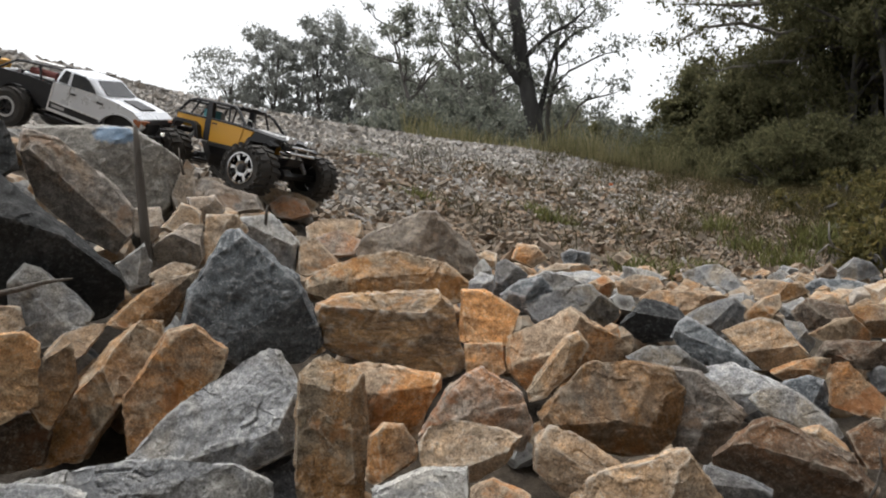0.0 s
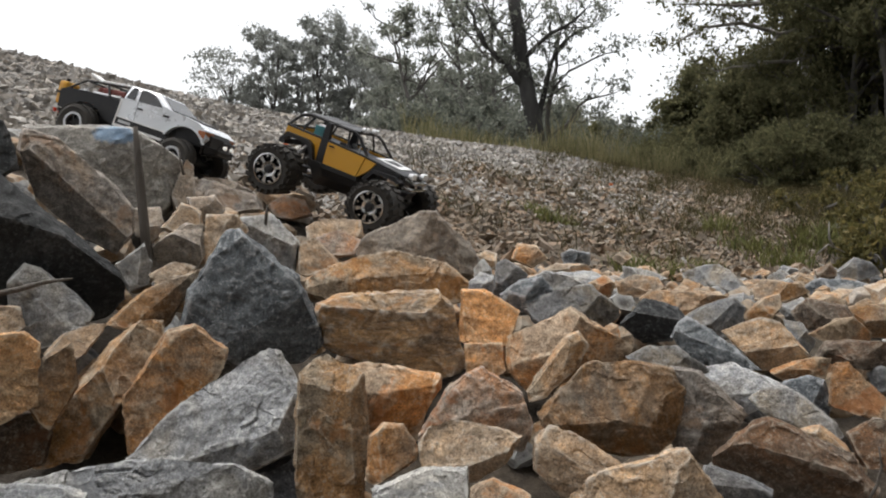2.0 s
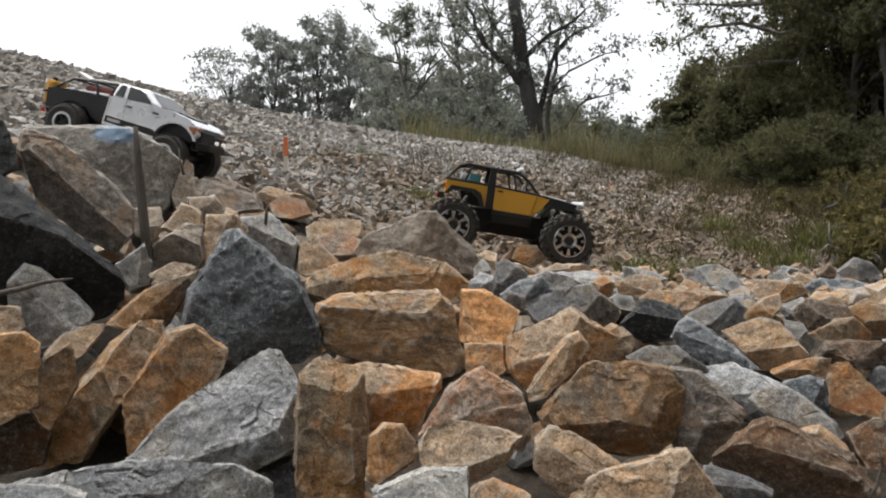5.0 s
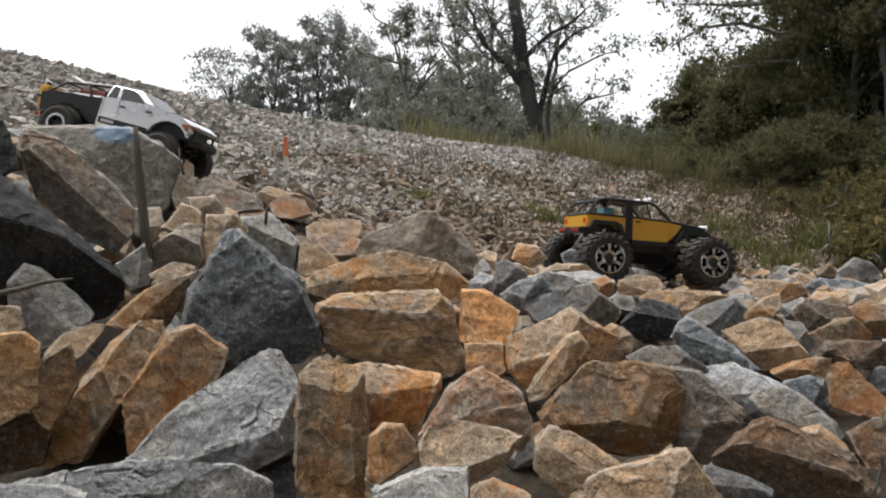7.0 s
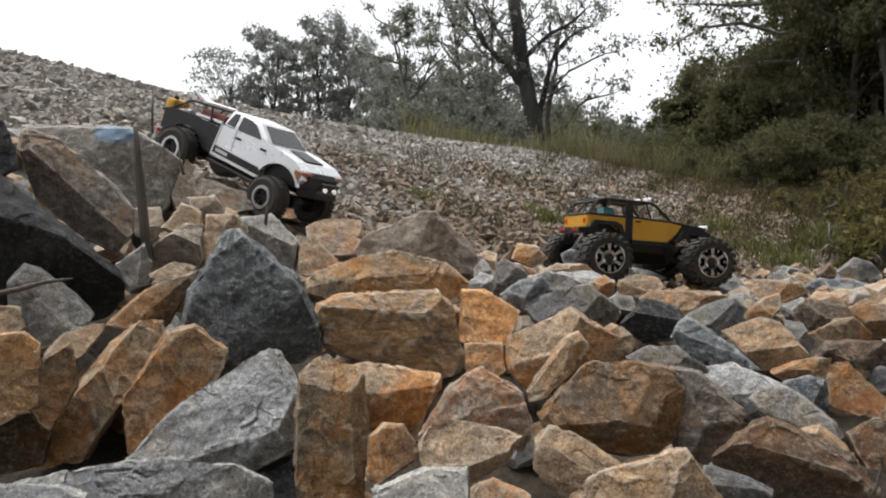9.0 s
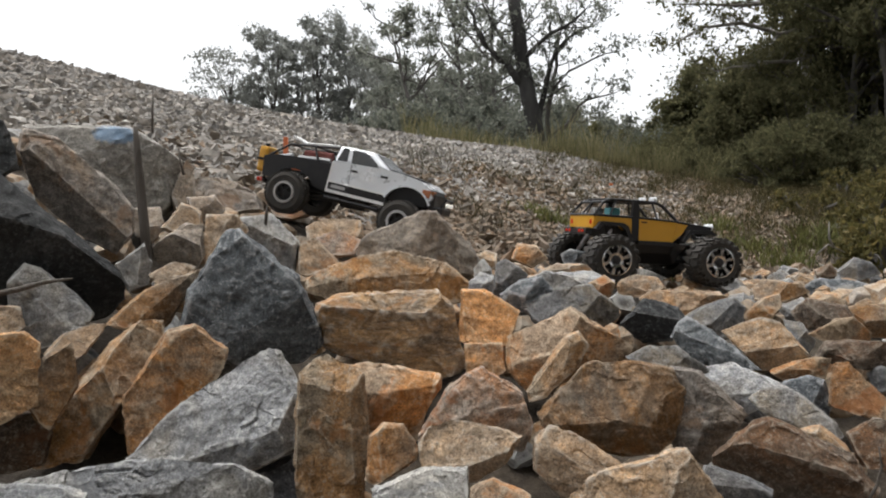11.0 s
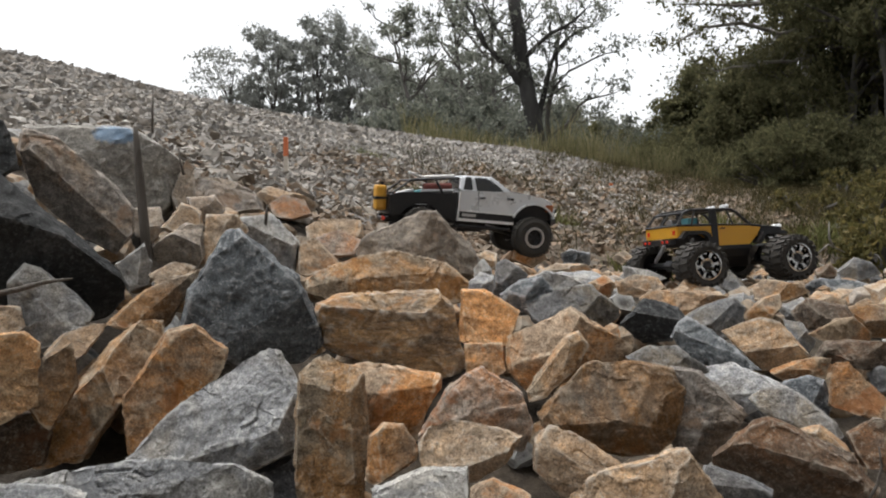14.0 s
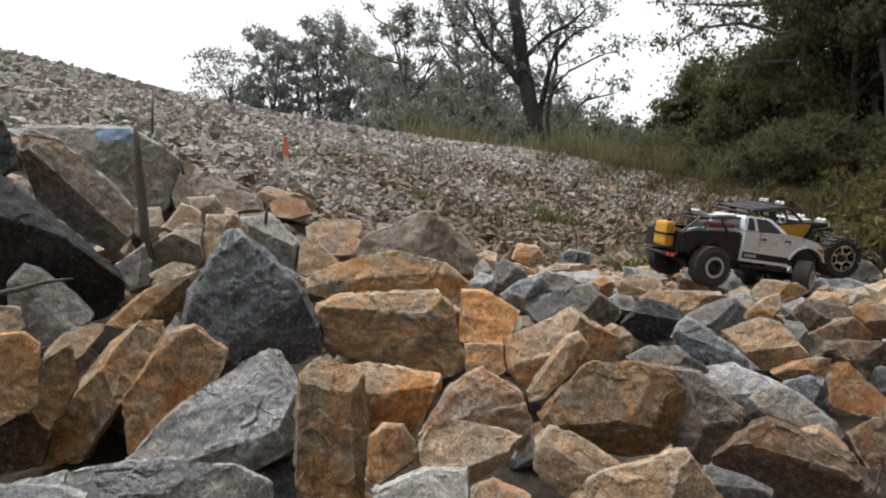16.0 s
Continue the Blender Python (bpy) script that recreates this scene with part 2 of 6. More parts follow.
M_STICK = bark_mat("weathered_stick", (0.05, 0.042, 0.035), (0.13, 0.115, 0.10))


def plain(name, color, rough=0.5, metal=0.0, dirt=0.25, emit=0.0, scale=40):
    """Moulded or painted small part with faint dust and scuffs."""
    m, n, l, bsdf = node_mat(name)
    tc = n.new("ShaderNodeTexCoord")
    t = noise_node(n, l, tc.outputs["Object"], scale, 6, 0.7)
    r = ramp(n, [(0.35, color), (0.75, tuple(c * (1 - dirt) + d * dirt for c, d in zip(color, (0.30, 0.25, 0.19))))])
    l.new(t.outputs[0], r.inputs[0])
    l.new(r.outputs[0], bsdf.inputs["Base Color"])
    r2 = ramp(n, [(0.3, (rough * 0.8,) * 3), (0.7, (min(1, rough * 1.25),) * 3)])
    l.new(t.outputs[0], r2.inputs[0])
    l.new(r2.outputs[0], bsdf.inputs["Roughness"])
    bsdf.inputs["Metallic"].default_value = metal
    if emit:
        bsdf.inputs["Emission Color"].default_value = (*color, 1)
        bsdf.inputs["Emission Strength"].default_value = emit
    return m


# ---- helpers for meshes ----
def mesh_ob(name, bm, mats, parent=None, smooth=False):
    me = bpy.data.meshes.new(name)
    bm.to_mesh(me)
    bm.free()
    for m in mats if isinstance(mats, (list, tuple)) else [mats]:
        me.materials.append(m)
    if smooth:
        for p in me.polygons:
            p.use_smooth = True
    ob = new(name, me)
    ob.parent = parent
    return ob


def part(name, bm, material, parent, label="", smooth=False):
    ob = mesh_ob(name, bm, material, parent, smooth)
    return tagged(ob, label)


def raw(name, verts, faces, mat):
    me = bpy.data.meshes.new(name)
    verts, faces = np.asarray(verts, dtype=np.float32), np.asarray(faces, dtype=np.int32)
    k = faces.shape[1]
    me.vertices.add(len(verts))
    me.vertices.foreach_set("co", verts.ravel())
    me.loops.add(faces.size)
    me.loops.foreach_set("vertex_index", faces.ravel())
    me.polygons.add(len(faces))
    me.polygons.foreach_set("loop_start", np.arange(0, faces.size, k, dtype=np.int32))
    me.polygons.foreach_set("use_smooth", np.zeros(len(faces), dtype=bool))
    me.update(calc_edges=True)
    me.validate()
    me.materials.append(mat)
    return me


# ---- lie of the land ----
def table(x, xs, ys):
    return np.interp(x, xs, ys)


def bed(x, y):
    """Top of the rock bed: a stony chute that falls from the hill to a flat."""
    x, y = np.asarray(x, float), np.asarray(y, float)
    base = table(y, (0.0, 0.4, 0.75, 1.1, 1.4, 1.9, 2.4, 3.5), (-0.10, -0.06, 0.0, 0.07, 0.11, 0.145, 0.145, 0.14))
    mound = table(x, (-3, -1.2, -0.8, -0.5, -0.2, 0.18, 0.45, 1), (0.80, 0.44, 0.33, 0.235, 0.14, 0.065, 0.01, 0.0))
    return base + mound * table(y, (0.0, 0.6, 1.0, 1.6, 2.1), (0.1, 0.15, 0.4, 0.8, 1.0))


A_K = (-0.6, -0.43, -0.32, -0.21, -0.1, 0.01, 0.137, 0.23, 0.31, 0.42, 0.58)
CREST = (0.232, 0.191, 0.164, 0.143, 0.125, 0.109, 0.094, 0.075, 0.060, 0.045, 0.040)
FOOT_Y = (2.5, 2.5, 2.5, 2.6, 2.75, 2.95, 3.2, 3.4, 3.6, 3.8, 3.8)
CREST_Y = (6.5, 7.2, 7.8, 8.5, 9.2, 10.0, 11.0, 11.5, 11.5, 10.5, 9.5)


def land(x, y):
    """Height of the ground: rock bed, gravel bank and the flat beyond it."""
    x, y = np.asarray(x, float), np.asarray(y, float)
    ys = np.maximum(y, 0.3)
    a = np.clip(x / ys, -0.6, 0.58)
    y0, y1, e = table(a, A_K, FOOT_Y), table(a, A_K, CREST_Y), table(a, A_K, CREST)
    low = bed(x, y) - table(y, (0.9, 1.5, 2.0), (0.22, 0.15, 0.09))
    foot = bed(a * y0, y0) - 0.04
    top = 0.30 + e * y1
    s = np.clip((ys - y0) / (y1 - y0), 0, 1)
    rise = foot + (top - foot) * (s * (1.08 - 0.08 * s))
    beyond = top - 0.35 * np.clip((ys - y1) / 6.0, 0, 1)
    z = np.where(ys < y1, rise, beyond)
    k = np.clip((ys - (y0 - 0.5)) / 0.5, 0, 1)
    return np.where(ys < y0, low * (1 - k) + foot * k, z)


def make_ground():
    def axis(fine, far):
        pos = np.concatenate([np.arange(0, fine, 0.12), np.geomspace(fine, far, 40)])
        return np.unique(np.round(pos, 3))
    xp = axis(9.0, 2500.0)
    xs = np.concatenate([-xp[::-1][:-1], xp])
    ys = np.concatenate([-np.geomspace(0.3, 2500, 16)[::-1], axis(14.0, 2500.0)])
    X, Y = np.meshgrid(xs, ys)
    Z = land(X, Y)
    v = np.stack([X.ravel(), Y.ravel(), Z.ravel()], 1)
    nx = len(xs)
    i = (np.arange(len(ys) - 1)[:, None] * nx + np.arange(nx - 1)[None, :]).ravel()
    me = raw("ground", v, np.stack([i, i + 1, i + nx + 1, i + nx], 1), M_GROUND)
    for p in me.polygons:
        p.use_smooth = True
    tagged(new("ground", me), "brown stony soil under the rocks and bank", "ground", kind="structure")


make_ground()

CUBE_V = np.array([(x, y, z) for x in (-0.7, 0.7) for y in (-0.7, 0.7) for z in (-0.7, 0.7)])
CUBE_F = np.array([(0, 1, 3, 2), (4, 6, 7, 5), (0, 4, 5, 1), (2, 3, 7, 6), (0, 2, 6, 4), (1, 5, 7, 3)])
RNG = np.random.default_rng(7)


def turns(n, lie=1.0):
    q = RNG.normal(size=(n, 4)) * (1, lie, lie, 1)
    q /= np.linalg.norm(q, axis=1)[:, None]
    w, x, y, z = q.T
    return np.stack([np.stack([1 - 2 * (y * y + z * z), 2 * (x * y - z * w), 2 * (x * z + y * w)], 1),
                     np.stack([2 * (x * y + z * w), 1 - 2 * (x * x + z * z), 2 * (y * z - x * w)], 1),
                     np.stack([2 * (x * z - y * w), 2 * (y * z + x * w), 1 - 2 * (x * x + y * y)], 1)], 1)


def pebbles(name, place, size, mat, label, category):
    """Angular broken stones, joined: each an uneven many-faced lump."""
    n = len(place)
    v = CUBE_V[None] + RNG.uniform(-0.42, 0.42, (n, 8, 3))
    v = v * (RNG.uniform((0.7, 0.5, 0.2), (1.7, 1.05, 0.55), (n, 1, 3)) * size[:, None, None])
    v = np.einsum("nij,nkj->nki", turns(n, 0.24), v) + place[:, None, :]
    f = CUBE_F[None] + (np.arange(n) * 8)[:, None, None]
    return tagged(new(name, raw(name, v.reshape(-1, 3), f.reshape(-1, 4), mat)), label, category, kind="stuff")


def bank_gravel():
    n = 96000
    a = RNG.uniform(-0.66, 0.50, n)
    y0, y1 = table(a, A_K, FOOT_Y), table(a, A_K, CREST_Y)
    u = RNG.uniform(0, 1, n) ** 1.25
    y = (y0 - 0.25) + u * (y1 - y0 + 0.55)
    x = a * y
    size = RNG.uniform(0.010, 0.029, n) * np.where(RNG.uniform(size=n) > 0.95, 1.6, 1) * (0.75 + 0.05 * y)
    keep = ~((a > 0.36) & (RNG.uniform(size=n) < (a - 0.36) * 5 + 0.2 * (y > 7)))
    p = np.stack([x, y, land(x, y) + size * 0.25], 1)
    up = (y - y0) / (y1 - y0)
    warm = 1.0 - up * 1.3 - np.abs(a - 0.1) * 1.5 + 0.25 * np.sin(x * 3.1) * np.sin(y * 2.3) > RNG.uniform(0.05, 0.75, n)
    warm |= a > RNG.uniform(0.12, 0.34, n)
    pebbles("bank_gravel", p[keep & ~warm], size[keep & ~warm], M_GRAVEL, "loose grey crushed rock covering the bank", "gravel")
    pebbles("bank_gravel", p[keep & warm], size[keep & warm], M_GRAVEL_WARM, "rusty crushed rock low on the bank", "gravel")


bank_gravel()


def outer_rubble():
    """The broken rock goes on round the viewer and down the sides of the chute."""
    n = 17000
    x, y = RNG.uniform(-5.6, 5.0, n), RNG.uniform(-4.6, 3.6, n)
    az = np.arctan2(y, x)
    edge = 3.6 + 0.5 * np.sin(az * 3 + 1) + 0.35 * np.sin(az * 7) + RNG.normal(0, 0.28, n)
    keep = ((np.abs(x) > 0.74 * y + 0.1) | (y < 0.5)) & (x * x + y * y > 0.07) & (np.hypot(x + 0.3, y + 0.2) < edge)
    size = RNG.uniform(0.03, 0.075, n)
    p = np.stack([x, y, land(x, y) + size * 0.3], 1)
    pebbles("loose_rubble", p[keep], size[keep], M_GRAVEL_WARM, "loose brown rubble around the rock chute", "rubble")


outer_rubble()


# ---- plants ----
def blades(name, x, y, height, width, mat, label, category, lean=0.35, z=None):
    n = len(x)
    ang, bend = RNG.uniform(0, 6.283, n), RNG.uniform(-lean, lean, (n, 2))
    z = land(x, y) - 0.02 if z is None else z
    base = np.stack([x, y, z], 1)
    side = np.stack([np.cos(ang), np.sin(ang), 0 * ang], 1) * (width / 2)[:, None]
    mid = base + np.stack([bend[:, 0] * height * 0.4, bend[:, 1] * height * 0.4, height * 0.6], 1)
    tip = base + np.stack([bend[:, 0] * height * 1.2, bend[:, 1] * height * 1.2, height], 1)
    v = np.stack([base - side, base + side, mid + side * 0.8, mid - side * 0.8, tip + side * 0.15, tip - side * 0.15], 1)
    k = (np.arange(n) * 6)[:, None]
    f = np.concatenate([k + np.array([[0, 1, 2, 3]]), k + np.array([[3, 2, 4, 5]])])
    return tagged(new(name, raw(name, v.reshape(-1, 3), f, mat)), label, category, kind="stuff")


def leaf_cloud(centres, radii, per, leaf, flat=0.75):
    """Clumps of small leaves round the given centres, as corner points and faces."""
    n = len(centres) * per
    c = np.repeat(centres, per, 0)
    r = np.repeat(radii, per)
    d = RNG.normal(size=(n, 3))
    d /= np.linalg.norm(d, axis=1)[:, None]
    d *= np.minimum(np.abs(RNG.normal(0.25, 0.5, n)), 1.3)[:, None]
    d[:, 2] *= flat
    p = c + d * r[:, None]
    t = turns(n)
    s = leaf * RNG.uniform(0.6, 1.4, n)
    u, w = t[:, :, 0] * s[:, None], t[:, :, 1] * (s * 0.42)[:, None]
    u[:, 2] -= 0.35 * s
    v = np.stack([p - u, p + w, p + u, p - w], 1).reshape(-1, 3)
    return v, np.arange(n * 4).reshape(-1, 4)


def limb(bm, pts, radii, sides=8):
    """A tapered branch through the given points."""
    rings = []
    for i, p in enumerate(pts):
        d = (pts[min(i + 1, len(pts) - 1)] - pts[max(i - 1, 0)]).normalized()
        a = d.orthogonal().normalized()
        b = d.cross(a)
        rings.append([bm.verts.new(p + (a * math.cos(k * 6.2832 / sides) + b * math.sin(k * 6.2832 / sides)) * radii[i]) for k in range(sides)])
    for r, s in zip(rings, rings[1:]):
        for k in range(sides):
            bm.faces.new((r[k], r[(k + 1) % sides], s[(k + 1) % sides], s[k]))
    bm.faces.new(rings[0][::-1])
    bm.faces.new(rings[-1])


def grow(rnd, start, heading, length, radius, wander, steps=6):
    pts, rad, p, d = [start], [radius], start.copy(), heading.normalized()
    for i in range(steps):
        d = (d + Vector([rnd.gauss(0, wander) for _ in range(3)]) + Vector((0, 0, 0.05))).normalized()
        p = p + d * (length / steps)
        pts.append(p.copy())
        rad.append(radius * (1 - 0.75 * (i + 1) / steps))
    return pts, rad


def gum_tree(x, y, height, radius, seed, label, trunks=1, crown_from=0.4, spread=0.35, clumps=60, per=90, leaf=0.10, clump=0.5, lean=0.0, mat=None, bark=None, sub=3):
    rnd = random.Random(seed)
    z = float(land(x, y)) - 0.1
    tree = tagged(new("gum_tree"), label, "tree", "gum trees")
    tree.location = (x, y, z)
    bm = bmesh.new()
    tips = []
    for k in range(trunks):
        side = (k - (trunks - 1) / 2) * 0.16 + lean
        start = Vector((0.25 * (k - (trunks - 1) / 2) * radius * 6, 0, 0))
        pts, rad = grow(rnd, start, Vector((side, rnd.gauss(0, 0.05), 1)), height * (0.95 - 0.2 * k), radius * (1 - 0.3 * k), 0.07, 9)
        limb(bm, pts, rad, 10)
        for i in range(3, 10):
            frac = i / 9
            if frac < crown_from:
                continue
            for _ in range(sub):
                az = rnd.uniform(0, 6.283)
                way = Vector((math.cos(az), math.sin(az), rnd.uniform(0.2, 0.9)))
                ln = height * spread * rnd.uniform(0.5, 1.1) * (1.15 - 0.5 * frac)
                bp, br = grow(rnd, pts[i], way, ln, rad[i] * 0.5 + 0.01, 0.16, 5)
                limb(bm, bp, br, 6)
                tips += [bp[-1], bp[-2]]
                for _ in range(2):
                    j = rnd.choice((2, 3, 4))
                    w2 = (bp[j] - bp[j - 1]).normalized() + Vector([rnd.gauss(0, 0.6) for _ in range(3)])
                    tp, tr = grow(rnd, bp[j], w2, ln * 0.45, br[j] * 0.6 + 0.006, 0.2, 4)
                    limb(bm, tp, tr, 5)
                    tips += [tp[-1], tp[-2]]
        tips.append(pts[-1])
    part("trunk", bm, bark or M_BARK, tree, smooth=True)
    rnd.shuffle(tips)
    tips = tips[:clumps]
    c = np.array([t[:] for t in tips])
    r = np.array([clump * rnd.uniform(0.55, 1.25) for _ in tips])
    v, f = leaf_cloud(c, r, per, leaf)
    crown = new("crown", raw("crown", v, f, mat or M_LEAF))
    crown.parent = tree
    return tree


def domed_gum(x, y, high, half, low, seed, label, per, leaf, mat, bark, lobes=20):
    """A tree whose boughs fork upwards into rounded heads of leaves."""
    rnd = random.Random(seed)
    tree = tagged(new("gum_tree"), label, "tree", "gum trees")
    tree.location = (x, y, float(land(x, y)) - 0.1)
    bm = bmesh.new()
    stem, rad = grow(rnd, Vector((0, 0, 0)), Vector((rnd.gauss(0, 0.06), 0, 1)), high * 0.86, high * 0.013, 0.03, 8)
    limb(bm, stem, rad, 8)
    c, r = [], []
    for k in range(lobes):
        f = low + (1 - low) * (k + 0.5) / lobes
        reach = half * math.sqrt(max(0.05, 1 - ((f - 0.62) / 0.5) ** 2)) * rnd.uniform(0.35, 0.85)
        az = k * 2.4 + rnd.uniform(-0.5, 0.5)
        size = half * rnd.uniform(0.38, 0.62)
        p = Vector((math.cos(az) * reach, math.sin(az) * reach, min(high - size * 0.8, high * f)))
        i = max(1, min(7, int(f * 7)))
        limb(bm, [stem[i], stem[i].lerp(p, 0.5) + Vector((0, 0, -0.1 * half)), p], [rad[i] * 0.5, rad[i] * 0.3, 0.01], 5)
        for _ in range(11):
            d = Vector([rnd.gauss(0, 1) for _ in range(3)]).normalized() * size * rnd.uniform(0.3, 0.95)
            d.z = abs(d.z) * 0.8 - 0.2 * size
            c.append((p + d)[:])
            r.append(size * rnd.uniform(0.35, 0.6))
    top = Vector(stem[-1])
    for _ in range(8):
        c.append((top + Vector((rnd.gauss(0, 0.22 * half), rnd.gauss(0, 0.22 * half), rnd.uniform(-0.2, 0.12) * half)))[:])
        r.append(half * rnd.uniform(0.12, 0.22))
    part("trunk", bm, bark, tree, smooth=True)
    v, f = leaf_cloud(np.array(c), np.array(r), max(6, per // 3), leaf)
    crown = new("crown", raw("crown", v, f, mat))
    crown.parent = tree
    return tree


def limbed_gum(x, y, limbs, seed, label, shoots, reach, per, leaf, clump, mat, bark):
    """A gum tree on chosen limbs, each a line of points with its radii; shoots and sprays of leaves grow from them."""
    rnd = random.Random(seed)
    tree = tagged(new("gum_tree"), label, "tree", "gum trees")
    tree.location = (x, y, float(land(x, y)))
    bm, tips = bmesh.new(), []
    for k, (line, r0, r1) in enumerate(limbs):
        pts = [Vector(line[0])]
        for a, b in zip(line, line[1:]):
            mid = Vector(a).lerp(Vector(b), 0.5) + Vector([rnd.gauss(0, 0.025) for _ in range(3)])
            pts += [mid, Vector(b)]
        m = len(pts) - 1
        rad = [r0 + (r1 - r0) * i / m for i in range(m + 1)]
        limb(bm, pts, rad, 10)
        for i in range(m // 2 if k == 0 else 2, m + 1):
            for _ in range(shoots if i < m else shoots + 2):
                way = (pts[i] - pts[i - 1]).normalized() * 0.5 + Vector((rnd.gauss(0, 0.7), rnd.gauss(0, 0.6), rnd.uniform(-0.25, 0.6)))
                bp, br = grow(rnd, pts[i], way, reach * rnd.uniform(0.4, 1.1), min(0.018, rad[i] * 0.45), 0.18, 5)
                limb(bm, bp, br, 5)
                tips += [bp[-1], bp[-2]] if rnd.random() < 0.75 else [bp[-1]]
                for j in (2, 4):
                    tp, tr = grow(rnd, bp[j], (bp[j] - bp[j - 1]).normalized() + Vector([rnd.gauss(0, 0.7) for _ in range(3)]), reach * 0.35, br[j] * 0.6, 0.2, 3)
                    limb(bm, tp, tr, 4)
                    tips.append(tp[-1])
    part("trunk", bm, bark, tree, smooth=True)
    c = np.array([t[:] for t in tips])
    r = np.array([clump * rnd.uniform(0.5, 1.2) for _ in tips])
    v, f = leaf_cloud(c, r, per // 3, leaf)
    crown = new("crown", raw("crown", v, f, mat))
    crown.parent = tree
    return tree


def bush(x, y, wide, high, seed, label, mat=None, per=70, leaf=0.06, clumps=34, group="bushes"):
    rnd = random.Random(seed)
    z = float(land(x, y)) - 0.05
    thing = tagged(new("bush"), label, "bush", group)
    thing.location = (x, y, z)
    bm = bmesh.new()
    c, r = [], []
    for k in range(clumps):
        az, q = rnd.uniform(0, 6.283), rnd.uniform(0, 1) ** 0.5
        h = high * rnd.uniform(0.12, 1.0) * (1 - 0.45 * q * q)
        tip = Vector((math.cos(az) * q * wide / 2, math.sin(az) * q * wide / 2, h))
        c.append(tip[:])
        r.append(min(wide, high) * rnd.uniform(0.13, 0.24))
        if k % 3 == 0:
            limb(bm, [Vector((0, 0, 0)), tip * 0.5 + Vector((0, 0, h * 0.1)), tip], [0.03, 0.02, 0.008], 5)
    part("stem", bm, M_BARK, thing)
    v, f = leaf_cloud(np.array(c), np.array(r), per, leaf, 0.9)
    crown = new("crown", raw("crown", v, f, mat or M_LEAF_DARK))
    crown.parent = thing
    return thing



def vegetation():
    rnd = random.Random(11)
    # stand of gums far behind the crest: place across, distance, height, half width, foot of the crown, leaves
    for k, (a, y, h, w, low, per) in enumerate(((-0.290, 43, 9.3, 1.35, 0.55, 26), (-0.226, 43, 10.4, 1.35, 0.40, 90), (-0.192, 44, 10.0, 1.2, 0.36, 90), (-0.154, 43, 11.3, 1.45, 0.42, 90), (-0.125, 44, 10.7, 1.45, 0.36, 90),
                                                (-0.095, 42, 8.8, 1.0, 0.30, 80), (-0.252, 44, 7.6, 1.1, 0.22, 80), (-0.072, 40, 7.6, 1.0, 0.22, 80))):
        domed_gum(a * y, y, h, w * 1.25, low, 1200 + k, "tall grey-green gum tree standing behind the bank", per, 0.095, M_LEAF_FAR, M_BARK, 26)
    # greyer band of trees between the stand and the big gum
    for k in range(9):
        a, y = -0.06 + 0.034 * k, rnd.uniform(29, 36)
        gum_tree(a * y, y, rnd.uniform(5.0, 6.8) * (1.0 if a < 0.1 else 0.62), 0.09, 140 + k, "grey-green gum tree in the belt behind the grass", 1, 0.12, 0.30, 80, 110, 0.07, 0.55, 0.0)
    # the big gum with its leaning trunk, and the slender gum beside it
    limbed_gum(2.0, 15.0, ((((0, 0, -0.1), (-0.10, 0, 0.55), (-0.22, 0.03, 1.15), (-0.36, 0, 1.8), (-0.45, 0.05, 2.35), (-0.53, 0, 3.0), (-0.64, 0.05, 3.7)), 0.20, 0.12),
                           (((-0.38, 0, 1.85), (-0.62, -0.1, 2.1), (-0.88, -0.1, 2.38), (-1.20, -0.15, 2.68), (-1.38, -0.2, 3.0), (-1.55, -0.2, 3.4)), 0.085, 0.03),
                           (((-0.24, 0, 1.2), (-0.10, 0.1, 1.5), (0.0, 0.1, 1.9), (0.12, 0.1, 2.4), (0.42, 0.15, 2.85), (0.85, 0.2, 3.1)), 0.07, 0.025),
                           (((-0.46, 0, 2.4), (-0.15, -0.2, 2.7), (0.25, -0.3, 2.95), (0.7, -0.3, 3.3)), 0.05, 0.02),
                           (((-0.46, 0.05, 2.4), (-0.75, 0.3, 2.8), (-1.0, 0.4, 3.2), (-1.2, 0.4, 3.6)), 0.06, 0.02)),
               21, "big gum tree with a dark leaning forked trunk", 2, 0.7, 44, 0.040, 0.22, M_LEAF, M_BARK_DARK)
    limbed_gum(2.11, 15.3, ((((0, 0, -0.1), (0.0, 0, 0.7), (-0.04, 0.03, 1.3), (0.04, 0, 1.85), (0.15, 0.05, 2.4), (0.20, 0, 3.0)), 0.06, 0.03),
                            (((0.0, 0, 0.8), (0.30, 0.1, 1.15), (0.60, 0.1, 1.6), (0.95, 0.1, 1.78), (1.35, 0.1, 1.88)), 0.035, 0.012),
                            (((0.02, 0, 1.0), (0.42, -0.1, 1.28), (0.85, -0.1, 1.36)), 0.025, 0.01),
                            (((0.06, 0, 1.9), (0.4, 0.1, 2.3), (0.9, 0.1, 2.55), (1.4, 0.1, 2.7)), 0.03, 0.01)),
               22, "slender gum tree with open sprays of leaves", 1, 0.5, 46, 0.038, 0.20, M_LEAF, M_BARK)
    limbed_gum(1.25, 15.6, ((((0, 0, -0.1), (-0.04, 0, 0.6), (-0.2, 0.03, 1.2), (-0.38, 0, 1.7), (-0.5, 0, 2.2)), 0.04, 0.015),),
               27, "slim young gum tree beside the big gum", 3, 0.55, 60, 0.042, 0.25, M_LEAF, M_BARK)
    gum_tree(-0.45, 17.5, 4.3, 0.08, 23, "spreading gum tree behind the grass", 1, 0.22, 0.40, 62, 80, 0.05, 0.33, -0.05)
